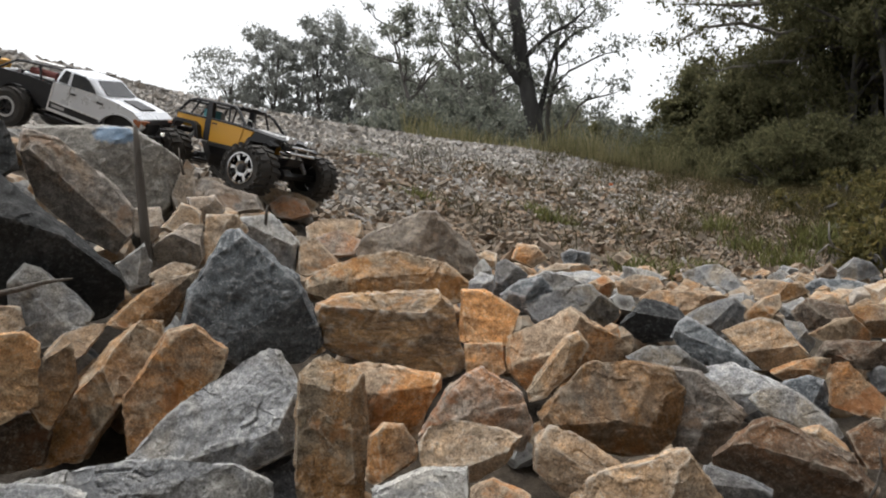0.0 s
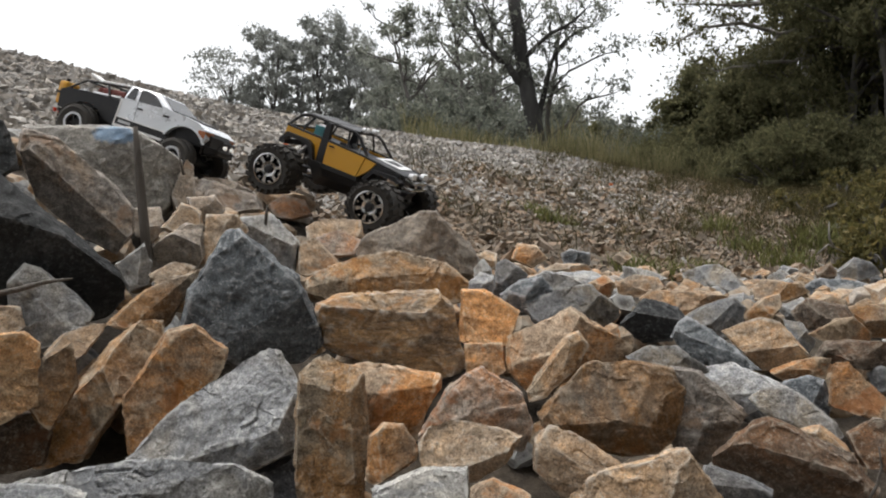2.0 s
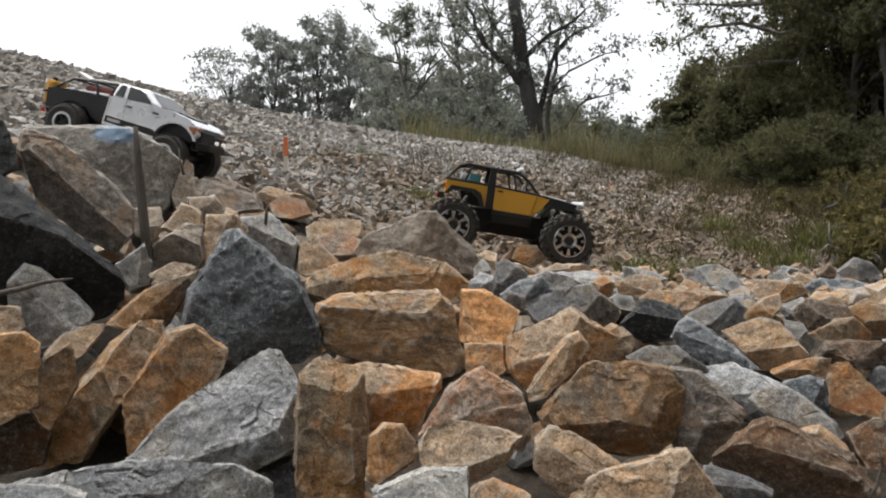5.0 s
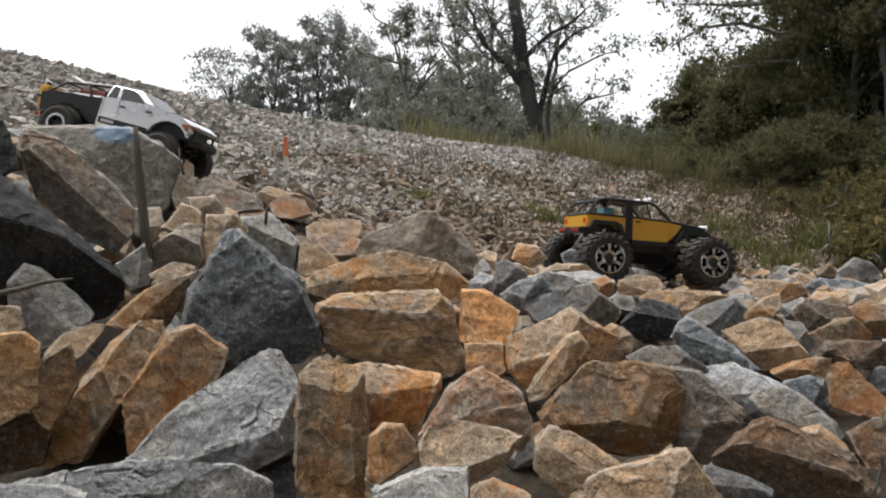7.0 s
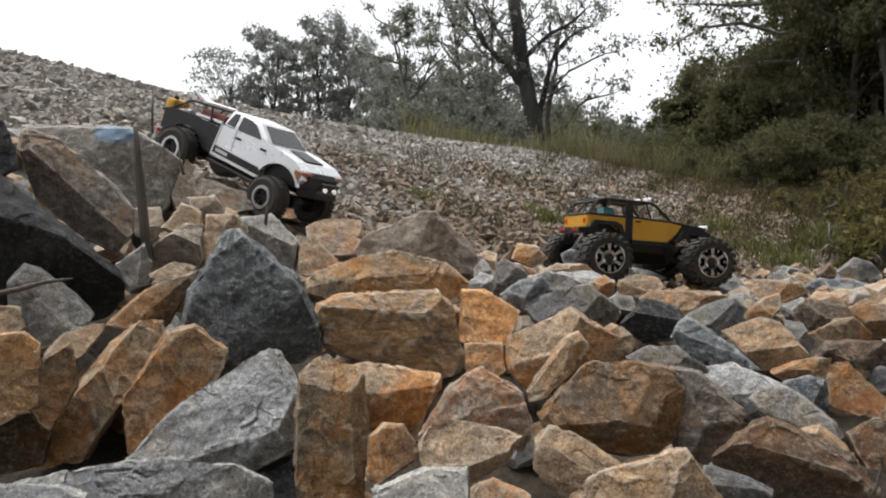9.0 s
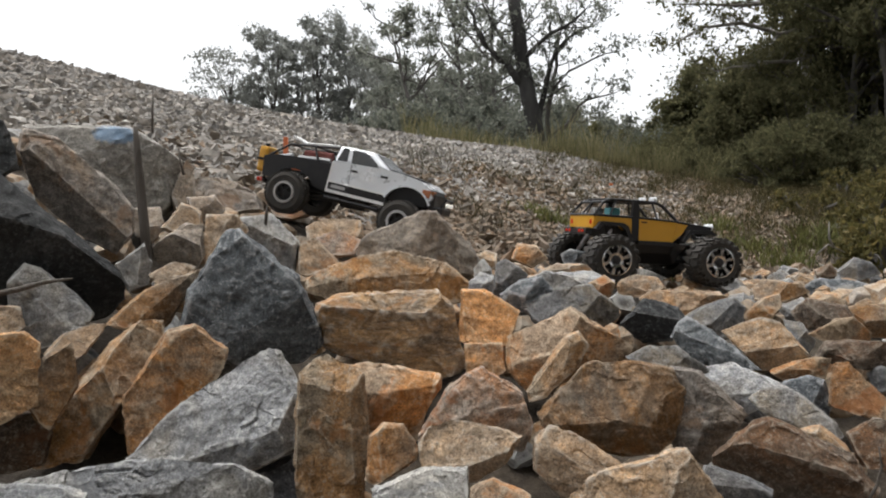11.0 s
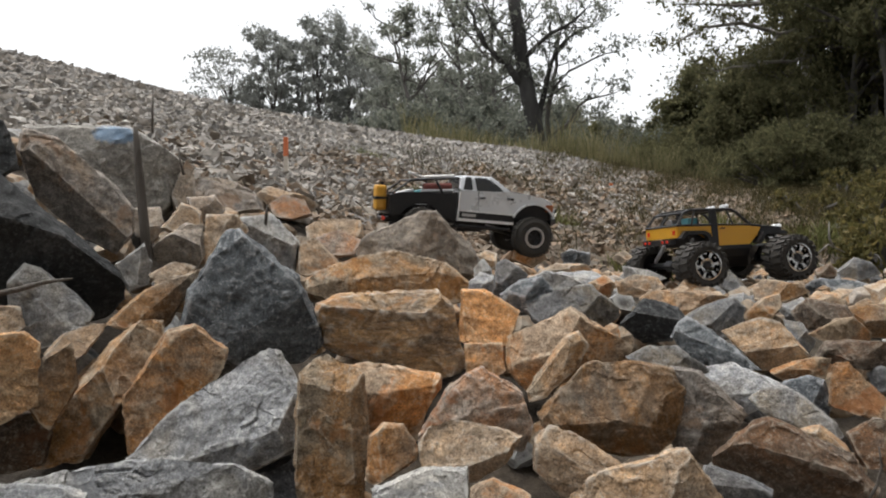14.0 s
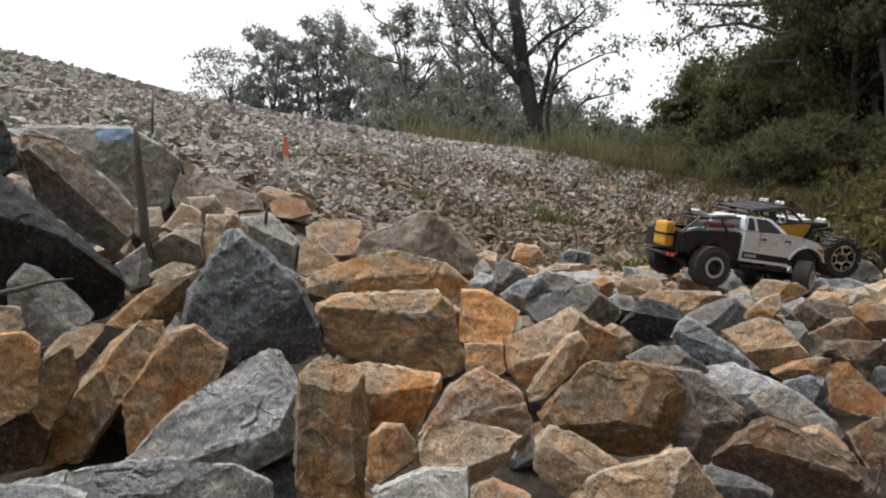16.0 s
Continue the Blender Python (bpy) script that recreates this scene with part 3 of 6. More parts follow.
    gum_tree(0.55, 18.5, 5.0, 0.08, 24, "spreading gum tree behind the grass", 1, 0.22, 0.40, 40, 70, 0.05, 0.33, 0.0)
    gum_tree(1.3, 19.5, 5.6, 0.08, 26, "spreading gum tree behind the grass", 1, 0.22, 0.40, 40, 70, 0.05, 0.33, 0.0)
    # dense wood on the far side of the slope
    for a, y, h, s in ((0.30, 16, 2.0, 30), (0.33, 16, 2.7, 31), (0.40, 13.5, 2.4, 32), (0.45, 14.5, 3.0, 33), (0.53, 11.5, 3.8, 34), (0.59, 12, 6.2, 35), (0.61, 16, 7.5, 36), (0.65, 10.5, 6.0, 38), (0.57, 14, 6.2, 39)):
        gum_tree(a * y, y, h, 0.09, s, "dark leafy tree in the dense wood", 1, 0.10, 0.34, 130, 190, 0.038, 0.50, 0.0, M_LEAF_DARK, M_BARK)
    for a, y, h, s in ((0.515, 12.6, 5.6, 41), (0.555, 11.8, 5.8, 42), (0.585, 10.4, 5.6, 43), (0.62, 11.4, 6.0, 44)):
        gum_tree(a * y, y, h, 0.08, s, "dark leafy tree in the dense wood", 1, 0.12, 0.27, 140, 170, 0.036, 0.46, 0.0, M_LEAF_DARK, M_BARK)
    # pale-barked gum at the edge of the wood, its boughs hang out over the gap
    limbed_gum(5.80, 12.0, ((((0, 0, -0.3), (-0.02, 0, 0.9), (-0.10, 0, 1.7), (-0.18, 0.05, 2.6), (-0.22, 0, 3.3), (-0.25, 0, 4.2)), 0.085, 0.05),
                            (((-0.19, 0, 2.7), (-0.62, -0.1, 2.62), (-1.25, -0.15, 2.78), (-1.85, -0.2, 2.70), (-2.3, -0.2, 2.42)), 0.045, 0.012),
                            (((-0.22, 0, 3.1), (-0.85, -0.1, 3.10), (-1.45, -0.15, 3.05), (-2.2, -0.2, 3.05)), 0.045, 0.012),
                            (((-0.16, 0, 2.3), (-0.55, 0.1, 2.25), (-1.05, 0.1, 2.18), (-1.5, 0.1, 2.1)), 0.035, 0.012),
                            (((-0.22, 0, 3.3), (-0.7, 0.1, 3.6), (-1.3, 0.1, 3.7)), 0.04, 0.012)),
               38, "gum tree with a pale blotched trunk and hanging boughs", 3, 0.5, 44, 0.034, 0.22, M_LEAF_DARK, M_BARK_PALE)
    for k, (a, y, h) in enumerate(((0.455, 13.2, 4.4), (0.485, 13.0, 4.9), (0.515, 12.8, 5.2), (0.545, 12.6, 5.2), (0.575, 12.4, 5.2), (0.605, 12.2, 5.2))):
        domed_gum(a * y, y, h, 0.75, 0.08, 1300 + k, "dark leafy tree in the dense wood", 84, 0.042, M_LEAF_DARK, M_BARK, 24)
    for k, (a, y, h) in enumerate(((0.252, 16.5, 1.25), (0.276, 16.0, 1.75), (0.302, 15.5, 2.3))):
        domed_gum(a * y, y, h, 0.62, 0.05, 1320 + k, "bushy young tree at the end of the wood", 100, 0.045, M_LEAF_DARK, M_BARK, 20)
    for k, a in enumerate((0.165, 0.190, 0.215)):
        bush(a * 21, 21, 2.2, 2.7 - 0.25 * k, 1340 + k, "grey-green scrub behind the crest grass", M_THICKET, per=170, leaf=0.06)
    for k in range(22):
        a = 0.27 + 0.40 * k / 22
        y = rnd.uniform(12.5, 15.0)
        bush(a * y, y, rnd.uniform(1.6, 2.6), (1.3 + 4.5 * min(1.0, max(0.0, (a - 0.27) / 0.2))) * rnd.uniform(0.6, 0.9) * 0.62, 700 + k, "tall dark green thicket at the edge of the wood", per=210, leaf=0.037, clumps=46)
    # unseen trees added beside and behind the viewer to block skylight from the rocks
    ring = [(4.7, 2.2), (4.5, 0.9), (4.6, -0.7), (4.8, -2.4), (5.0, -4.0)] + [(6.0 - 2.0 * k, -5.5 - 0.6 * (k % 2)) for k in range(7)]
    for k, (x, y) in enumerate(ring):
        gum_tree(x + rnd.uniform(-0.5, 0.5), y + rnd.uniform(-0.5, 0.5), rnd.uniform(5.5, 7.5), 0.10, 60 + k, "dark leafy tree in the dense wood", 1, 0.05, 0.34, 130, 60, 0.20, 0.75, 0.0, M_LEAF_DARK, M_BARK)
    # undergrowth
    for k in range(44):
        a = rnd.uniform(-0.14, 0.70)
        y = float(table(a, A_K, CREST_Y)) + rnd.uniform(2.0, 7.5)
        big = 1.5 if a > 0.22 else 1.1
        if 0.06 < a < 0.20:
            y, big = y + 5.5, 0.8
        bush(a * y, y, rnd.uniform(1.3, 2.6), big * rnd.uniform(0.7, 1.25), 300 + k, "dark green scrub at the edge of the wood", M_THICKET if a < 0.24 else None, per=180, leaf=0.038)
    for k, (a, y, h) in enumerate(((0.545, 3.7, 0.24), (0.575, 3.9, 0.34), (0.60, 3.5, 0.34), (0.56, 4.6, 0.40), (0.525, 4.9, 0.24), (0.605, 4.4, 0.5))):
        bush(a * y, y, h * 1.3, h, 900 + k, "leafy olive shrub at the foot of the slope", M_SHRUB, per=70, leaf=0.018, clumps=26)
    m = 1500
    tx, ty = RNG.uniform(-0.08, 0.30, 26), RNG.uniform(3.6, 8.0, 26)
    pick = RNG.integers(0, 26, m)
    y = ty[pick] + RNG.normal(0, 0.16, m)
    x = tx[pick] * ty[pick] + RNG.normal(0, 0.16, m)
    blades("bank_grass", x, y, RNG.uniform(0.04, 0.16, m), RNG.uniform(0.003, 0.007, m), M_SCRUB, "sparse dry grass tufts between the bank stones", "grass", 0.7)
    for k in range(12):
        a = 0.44 + 0.24 * k / 12
        y = rnd.uniform(9.6, 10.5)
        bush(a * y, y, rnd.uniform(1.0, 1.7), rnd.uniform(0.6, 1.3), 850 + k, "tall dark green thicket at the edge of the wood", per=300, leaf=0.024, clumps=40)
    for k in range(5):
        a = 0.48 + 0.20 * k / 5
        y = float(table(a, A_K, CREST_Y)) * rnd.uniform(0.55, 1.05)
        bush(a * y, y, rnd.uniform(0.4, 1.0), rnd.uniform(0.22, 0.6), 800 + k, "straggly olive shrub on the slope below the wood", M_SHRUB, per=110, leaf=0.018, clumps=24)
    for k in range(16):
        a = -0.07 + 0.32 * k / 16
        y = rnd.uniform(22, 28)
        bush(a * y, y, rnd.uniform(3, 5), rnd.uniform(2.8, 3.7) if a < 0.13 else rnd.uniform(2.3, 3.0), 400 + k, "distant grey-green scrub behind the bank", M_THICKET, per=150, leaf=0.085)
    for k in range(26):
        y = rnd.uniform(28, 60)
        a = 0.02 + 0.66 * k / 26
        bush(a * y, y, rnd.uniform(5, 8), rnd.uniform(3.0, 5.0), 500 + k, "distant grey-green scrub behind the bank", M_THICKET, per=130, leaf=0.11)
    # tall grass along the crest, thicker towards the wood
    n = 15000
    a = RNG.uniform(-0.05, 0.56, n)
    y = table(a, A_K, CREST_Y) + RNG.uniform(-0.1, 2.6, n)
    tuft = 0.5 + 0.5 * np.sin(a * 90) * np.sin(a * 37 + y * 3)
    blades("tall_grass", a * y, y, RNG.uniform(0.06, 0.70, n) * (0.35 + 0.75 * tuft) * np.where(a < 0.14, 0.7, 1.25), RNG.uniform(0.005, 0.011, n), M_GRASS, "tall dry yellow-green grass along the crest", "grass")
    n = 46000
    a = RNG.uniform(0.12, 0.68, n)
    u = RNG.uniform(0, 1, n)
    y = table(a, A_K, FOOT_Y) + 0.1 + u * (table(a, A_K, CREST_Y) - table(a, A_K, FOOT_Y))
    tuft = np.sin(a * 60 + y * 2.2) * np.sin(a * 23 - y * 3.1)
    keep = tuft + (a - 0.39) * 4.0 + 0.5 * (y > 8) > RNG.uniform(-0.6, 0.9, n)
    blades("slope_grass", (a * y)[keep], y[keep], (RNG.uniform(0.03, 0.15, n) * (0.5 + 0.08 * y))[keep], RNG.uniform(0.003, 0.008, n)[keep], M_SCRUB, "rough dry grass on the slope below the wood", "grass", 0.6)
    # weeds at the foot of the bank
    for k, (a, y, h) in enumerate(((0.255, 3.3, 0.13), (0.30, 3.5, 0.07), (0.12, 4.6, 0.10), (0.145, 4.4, 0.11), (-0.03, 4.0, 0.09), (0.45, 3.7, 0.16), (0.40, 4.2, 0.15), (0.36, 5.0, 0.18), (-0.1, 5.5, 0.08), (0.49, 4.3, 0.22), (0.34, 3.6, 0.08))):
        m = 170
        x0, r = a * y, 0.09 + h * 0.35
        ob = blades("weed_clump", x0 + RNG.normal(0, r * 0.5, m), y + RNG.normal(0, r * 0.5, m), h * RNG.uniform(0.3, 1.0, m), RNG.uniform(0.005, 0.012, m), M_WEED, "green weed clump among the stones", "weed", 0.5)


vegetation()



# ---- rocks ----
def meet(P):
    """Corners of the solid that lies behind all the planes."""
    m = len(P)
    i, j, k = np.array([(a, b, c) for a in range(m) for b in range(a) for c in range(b)]).T
    A = np.stack([P[i, :3], P[j, :3], P[k, :3]], 1)
    ok = np.abs(np.linalg.det(A)) > 1e-4
    X = np.linalg.solve(A[ok], np.stack([P[i, 3], P[j, 3], P[k, 3]], 1)[ok][:, :, None])[:, :, 0]
    return X[(X @ P[:, :3].T <= P[None, :, 3] + 1e-6).all(1)]


def hewn(cuts, thick, seed, grain, faces=()):
    """A quarried block: sides at the given angles and distances, split faces through the given points, chipped corners, rough skin."""
    rnd = random.Random(seed)
    planes = []
    for i in range(0, len(cuts), 2):
        a, d = radians(cuts[i]), cuts[i + 1]
        for back in (-1, 1):
            p = radians(rnd.uniform(3, 15) if back < 0 else rnd.uniform(8, 32))
            planes.append((math.cos(a) * math.cos(p), back * math.sin(p), math.sin(a) * math.cos(p), d * math.cos(p)))
    reach = max(cuts[1::2])
    if not faces:
        q = reach * 0.25
        faces = ((rnd.uniform(-q, q), rnd.uniform(-q, q), rnd.uniform(-0.3, 0.3), rnd.uniform(0.5, 0.9)),
                 (rnd.uniform(-q, q), rnd.uniform(-q, q), rnd.uniform(-0.4, 0.4), rnd.uniform(-0.3, 0.1)),
                 (rnd.uniform(-q, q), rnd.uniform(-q, q), rnd.choice((-0.6, 0.6)), rnd.uniform(0, 0.3)))
    for x, z, nx, nz in faces:
        n = Vector((nx, -1, nz)).normalized()
        planes.append((*n, n.dot((x, -thick / 2, z))))
    for k in range(2):
        n = Vector((rnd.uniform(-0.45, 0.45), 1, rnd.uniform(-0.25, 0.5))).normalized()
        planes.append((*n, max(thick * 0.5, reach * 0.8)))
    P = np.array(planes)
    X = meet(P)
    for k in range(8):
        n = np.array([rnd.uniform(-1, 1), rnd.uniform(-1.3, -0.3) if k < 6 else rnd.uniform(0.8, 1.5), rnd.uniform(-0.8, 1)])
        n /= np.linalg.norm(n)
        h = X @ n
        P = np.vstack([P, [*n, h.max() - rnd.uniform(0.008, 0.045) * (h.max() - h.min())]])
    X = meet(P)
    bm = bmesh.new()
    for p in X:
        bm.verts.new(p)
    bmesh.ops.remove_doubles(bm, verts=bm.verts, dist=0.002)
    out = bmesh.ops.convex_hull(bm, input=bm.verts)
    bmesh.ops.delete(bm, geom=[g for g in out["geom_interior"] + out["geom_unused"] if g.is_valid and isinstance(g, bmesh.types.BMVert)], context="VERTS")
    bmesh.ops.dissolve_limit(bm, angle_limit=radians(3), verts=bm.verts, edges=bm.edges)
    bmesh.ops.triangulate(bm, faces=bm.faces)
    for _ in range(8):
        long = [e for e in bm.edges if e.calc_length() > grain]
        if not long:
            break
        bmesh.ops.subdivide_edges(bm, edges=long, cuts=1)
        bmesh.ops.triangulate(bm, faces=[f for f in bm.faces if len(f.verts) > 3])
    bm.normal_update()
    off = Vector((seed * 3.1, seed * 1.7, seed * 0.9))
    lie = Vector((rnd.uniform(-1, 1), rnd.uniform(-0.6, 0.6), rnd.uniform(0.3, 1))).normalized()
    size = min(1.0, reach / 0.08)
    strata = rnd.choice((0.0, 0.0, 0.0011, 0.0020)) * size
    moves = []
    for v in bm.verts:
        q = v.co + off
        bend = noise.noise_vector(q * 22) * 0.35
        h = noise.fractal(q * 15, 1.0, 2.1, 3) * 0.0034 * size
        h += (noise.cell(q * 30 + bend * 3) - 0.5) * 0.0013 * size
        h += (noise.cell(q * 62 + bend * 5) - 0.5) * 0.0007
        layer = q.dot(lie) * 46 + bend.x * 3.4
        layer -= math.floor(layer)
        h += strata * (layer if layer < 0.85 else (1 - layer) * 5.7)
        h -= max(0.0, noise.noise(q * 34) - 0.22) * 0.006 * size
        h += noise.fractal(q * 85, 0.8, 2.2, 2) * 0.0009
        moves.append(v.normal * h)
    for v, d in zip(bm.verts, moves):
        v.co += d
    bm.normal_update()
    for e in bm.edges:
        e.smooth = len(e.link_faces) < 2 or e.calc_face_angle(0) < radians(24)
    for f in bm.faces:
        f.smooth = True
    return bm


ROCK_WORDS = {
    "grey": "angular blue-grey quarry rock lying in the pile", "light": "pale grey angular quarry rock with rough faces",
    "slate": "dark slate-grey speckled boulder with sharp edges", "dark": "dark charcoal-grey boulder in the rock pile",
    "black": "nearly black angular rock among tan rocks", "tan": "tan and grey broken quarry rock",
    "rusty": "rust-brown stained angular quarry rock", "pink": "pinkish tan broken rock with pale faces",
    "ochre": "bright ochre orange stained rock", "brown": "large brown weathered rock with flat faces",
    "streak": "big tan rock with dark banded streaks", "grime": "grimy grey-brown rock at the head of the chute",
    "fawn": "grey-brown weathered boulder with a rounded edge", "umber": "brown angular rock darkened for shade, with worn pale edges",
    "ash": "ash-grey rock with brown stained patches", "bronze": "bronze-brown broken rock with grey patches",
    "russet": "russet stained rock with sharp broken edges",
    "painted": "grimy boulder with a faded blue paint mark",
}


def stone(kind, x, y, z, turn, thick, seed, cuts, faces=()):
    bm = hewn(cuts, thick, seed, max(0.0034, 0.0038 * y), faces)
    ob = tagged(mesh_ob("rock", bm, ROCK[kind]), ROCK_WORDS[kind], "rock", "rocks in the chute")
    ob.matrix_world = pose(x, y, z, 0, 0, turn)
    return ob


stone("grey", -0.287, 0.722, 0.047, 21.7, 0.038, 1, (-90, 0.032, 0, 0.125, 58, 0.062, 80, 0.034, 88, 0.031, 97, 0.035, 113, 0.059, 177, 0.123), ((0.000, 0.002, 0, 0.75), (0.000, 0.002, 0.1, 0.3),))
stone("grey", -0.353, 0.659, 0.062, 28.1, 0.023, 2, (-180, 0.041, -90, 0.022, 0, 0.041, 63, 0.020, 81, 0.015), ((-0.002, 0.002, 0, 0.7),))
stone("light", -0.284, 0.964, 0.067, 16.4, 0.083, 3, (-136, 0.116, -97, 0.075, -67, 0.085, -15, 0.105, 22, 0.106, 33, 0.106, 61, 0.101, 119, 0.038, 133, 0.041, 136, 0.044), ((0.030, -0.028, -0.3, 0.55), (0.009, -0.028, -0.1, -0.12), (0.078, 0.005, 0.65, 0.05),))
stone("brown", -0.136, 0.934, 0.039, 8.3, 0.048, 4, (-176, 0.050, -90, 0.107, -12, 0.057, -4, 0.047, 7, 0.049, 58, 0.089, 109, 0.102, 137, 0.088, 177, 0.047), ((0.001, 0.053, -0.12, 0.06), (0.029, 0.025, 0.75, 0.1), (0.001, 0.074, 0.1, 0.8),))
stone("rusty", -0.066, 1.006, 0.075, 3.8, 0.051, 5, (-165, 0.050, -95, 0.046, -75, 0.046, -33, 0.048, 0, 0.063, 79, 0.039, 97, 0.050), ((0.004, 0.013, 0, 0.9), (0.004, 0.013, 0.12, -0.12),))
stone("rusty", -0.059, 0.880, 0.037, 3.8, 0.031, 6, (-120, 0.042, -61, 0.021, -9, 0.030, 33, 0.031, 90, 0.036, 131, 0.033, 174, 0.028), ((-0.003, 0.002, 0.25, 0.2), (-0.017, 0.002, -0.7, 0.1),))
stone("pink", 0.042, 0.957, 0.071, -2.5, 0.055, 7, (-90, 0.055, -87, 0.055, -18, 0.075, 18, 0.063, 60, 0.050, 120, 0.045, 151, 0.047, 177, 0.069), ((0.005, 0.002, 0.05, 0.35), (-0.016, 0.002, -0.45, 0.2), (0.012, -0.016, 0.1, 0),))
stone("tan", 0.031, 0.853, 0.051, -2.1, 0.041, 8, (-175, 0.058, -93, 0.034, -57, 0.034, -28, 0.045, 64, 0.039, 80, 0.030, 111, 0.039, 146, 0.052), ((0.004, -0.007, -0.05, 0.55), (0.010, -0.013, 0.25, -0.3),))
stone("grey", -0.023, 0.780, 0.024, 1.7, 0.031, 9, (-180, 0.052, -90, 0.031, -10, 0.049, 9, 0.054, 88, 0.032, 111, 0.026), ((0.003, 0.015, -0.1, 0.5),))
stone("rusty", 0.058, 0.757, 0.028, -4.4, 0.021, 10, (-180, 0.032, -90, 0.021, 6, 0.030, 67, 0.016, 113, 0.023), ((-0.004, 0.007, 0, 0.6),))
stone("tan", 0.154, 0.822, 0.043, -10.6, 0.040, 11, (-180, 0.055, -133, 0.044, -80, 0.035, -76, 0.035, -32, 0.050, 59, 0.022, 78, 0.031, 135, 0.056), ((-0.016, 0.012, 0.3, 0.75), (-0.022, 0.006, -0.15, -0.05),))
stone("tan", 0.194, 0.723, 0.051, -15.0, 0.041, 12, (-180, 0.075, -90, 0.041, 0, 0.075, 37, 0.054, 97, 0.037, 114, 0.028, 127, 0.035), ((0.018, 0.012, -0.3, 0.4), (0.029, 0.012, 0.55, 0.2),))
stone("dark", 0.286, 0.738, 0.048, -21.1, 0.023, 13, (-171, 0.030, -90, 0.017, -14, 0.032, 67, 0.012, 79, 0.010), ((-0.002, 0.002, 0, 0.9), (-0.002, 0.001, 0, -0.1),))
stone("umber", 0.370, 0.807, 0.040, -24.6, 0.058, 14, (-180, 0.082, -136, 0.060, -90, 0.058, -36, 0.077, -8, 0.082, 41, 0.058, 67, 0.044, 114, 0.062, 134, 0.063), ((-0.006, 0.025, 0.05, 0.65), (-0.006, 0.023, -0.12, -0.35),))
stone("bronze", 0.217, 0.989, 0.066, -12.4, 0.064, 15, (-166, 0.096, -118, 0.070, -100, 0.061, -82, 0.066, -42, 0.086, -13, 0.089, 28, 0.095, 81, 0.067, 97, 0.061, 134, 0.062, 137, 0.062), ((0.000, -0.011, -0.15, 0.38), (0.000, -0.014, -0.05, -0.3), (0.050, 0.014, 0.6, 0),))
stone("ash", 0.317, 1.083, 0.095, -16.3, 0.035, 16, (-119, 0.013, -111, 0.015, -11, 0.056, 54, 0.038, 90, 0.035, 118, 0.042), ((0.000, 0.013, 0, 0.7), (0.015, 0.005, 0.4, 0.1),))
stone("fawn", 0.337, 0.976, 0.056, -19.0, 0.054, 17, (-152, 0.055, -111, 0.059, -38, 0.039, 48, 0.040, 85, 0.059, 173, 0.052), ((0.001, 0.016, 0.2, 0.3), (-0.020, -0.002, -0.35, 0.05), (0.011, -0.016, 0.35, -0.2),))
stone("light", 0.418, 1.058, 0.076, -21.6, 0.059, 18, (-164, 0.051, -115, 0.034, -57, 0.033, -39, 0.042, 69, 0.028, 108, 0.042), ((-0.005, -0.003, 0, 0.85), (-0.005, -0.004, 0.1, 0),))
stone("ash", 0.430, 0.934, 0.064, -24.7, 0.042, 19, (-134, 0.023, -114, 0.025, -58, 0.043, 24, 0.043, 53, 0.028, 93, 0.037, 127, 0.049), ((0.003, -0.002, 0.15, 0.65), (0.003, -0.006, -0.15, -0.2),))
stone("slate", 0.487, 1.031, 0.070, -25.3, 0.030, 20, (-136, 0.016, -86, 0.030, -16, 0.037, 17, 0.033, 78, 0.030, 110, 0.026), ((0.003, 0.005, -0.15, 0.45), (0.020, 0.001, 0.6, 0.1),))
stone("russet", 0.535, 0.983, 0.088, -28.6, 0.034, 21, (-105, 0.030, -102, 0.031, 2, 0.033, 45, 0.019, 105, 0.041, 177, 0.033), ((-0.002, 0.001, -0.3, 0.3), (0.001, 0.001, 0.3, 0.5),))
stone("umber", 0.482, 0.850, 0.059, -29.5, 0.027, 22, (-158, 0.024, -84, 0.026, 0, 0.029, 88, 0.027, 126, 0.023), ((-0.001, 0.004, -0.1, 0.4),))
stone("tan", 0.510, 1.206, 0.114, -22.9, 0.044, 24, (-134, 0.036, -132, 0.036, -76, 0.041, -66, 0.046, 43, 0.039, 76, 0.040, 113, 0.044), ((-0.001, -0.003, -0.05, 0.55), (0.007, -0.010, 0.1, -0.2),))
stone("slate", 0.419, 1.177, 0.116, -19.6, 0.048, 25, (-139, 0.045, -105, 0.034, -78, 0.048, 47, 0.021, 60, 0.016, 125, 0.059, 156, 0.066), ((-0.005, 0.005, 0.1, 0.85), (-0.013, -0.001, -0.2, 0),))
stone("black", 0.341, 1.256, 0.144, -15.2, 0.041, 26, (-129, 0.038, -78, 0.037, -25, 0.044, 30, 0.049, 73, 0.035, 138, 0.035), ((0.003, 0.013, 0.05, 0.9), (-0.001, 0.008, -0.1, -0.25),))
stone("ash", 0.227, 1.358, 0.153, -9.5, 0.048, 27, (-137, 0.066, -90, 0.043, -60, 0.057, 26, 0.076, 52, 0.055, 96, 0.039, 118, 0.044), ((0.010, 0.002, -0.2, 0.6), (0.035, 0.002, 0.5, 0.05),))
stone("rusty", 0.187, 1.133, 0.118, -9.4, 0.074, 28, (-175, 0.093, -142, 0.091, -73, 0.043, -23, 0.085, 57, 0.056, 117, 0.057, 118, 0.057), ((-0.006, 0.015, -0.4, 0.45), (-0.002, 0.015, 0.45, 0), (-0.031, -0.002, -0.2, -0.25),))
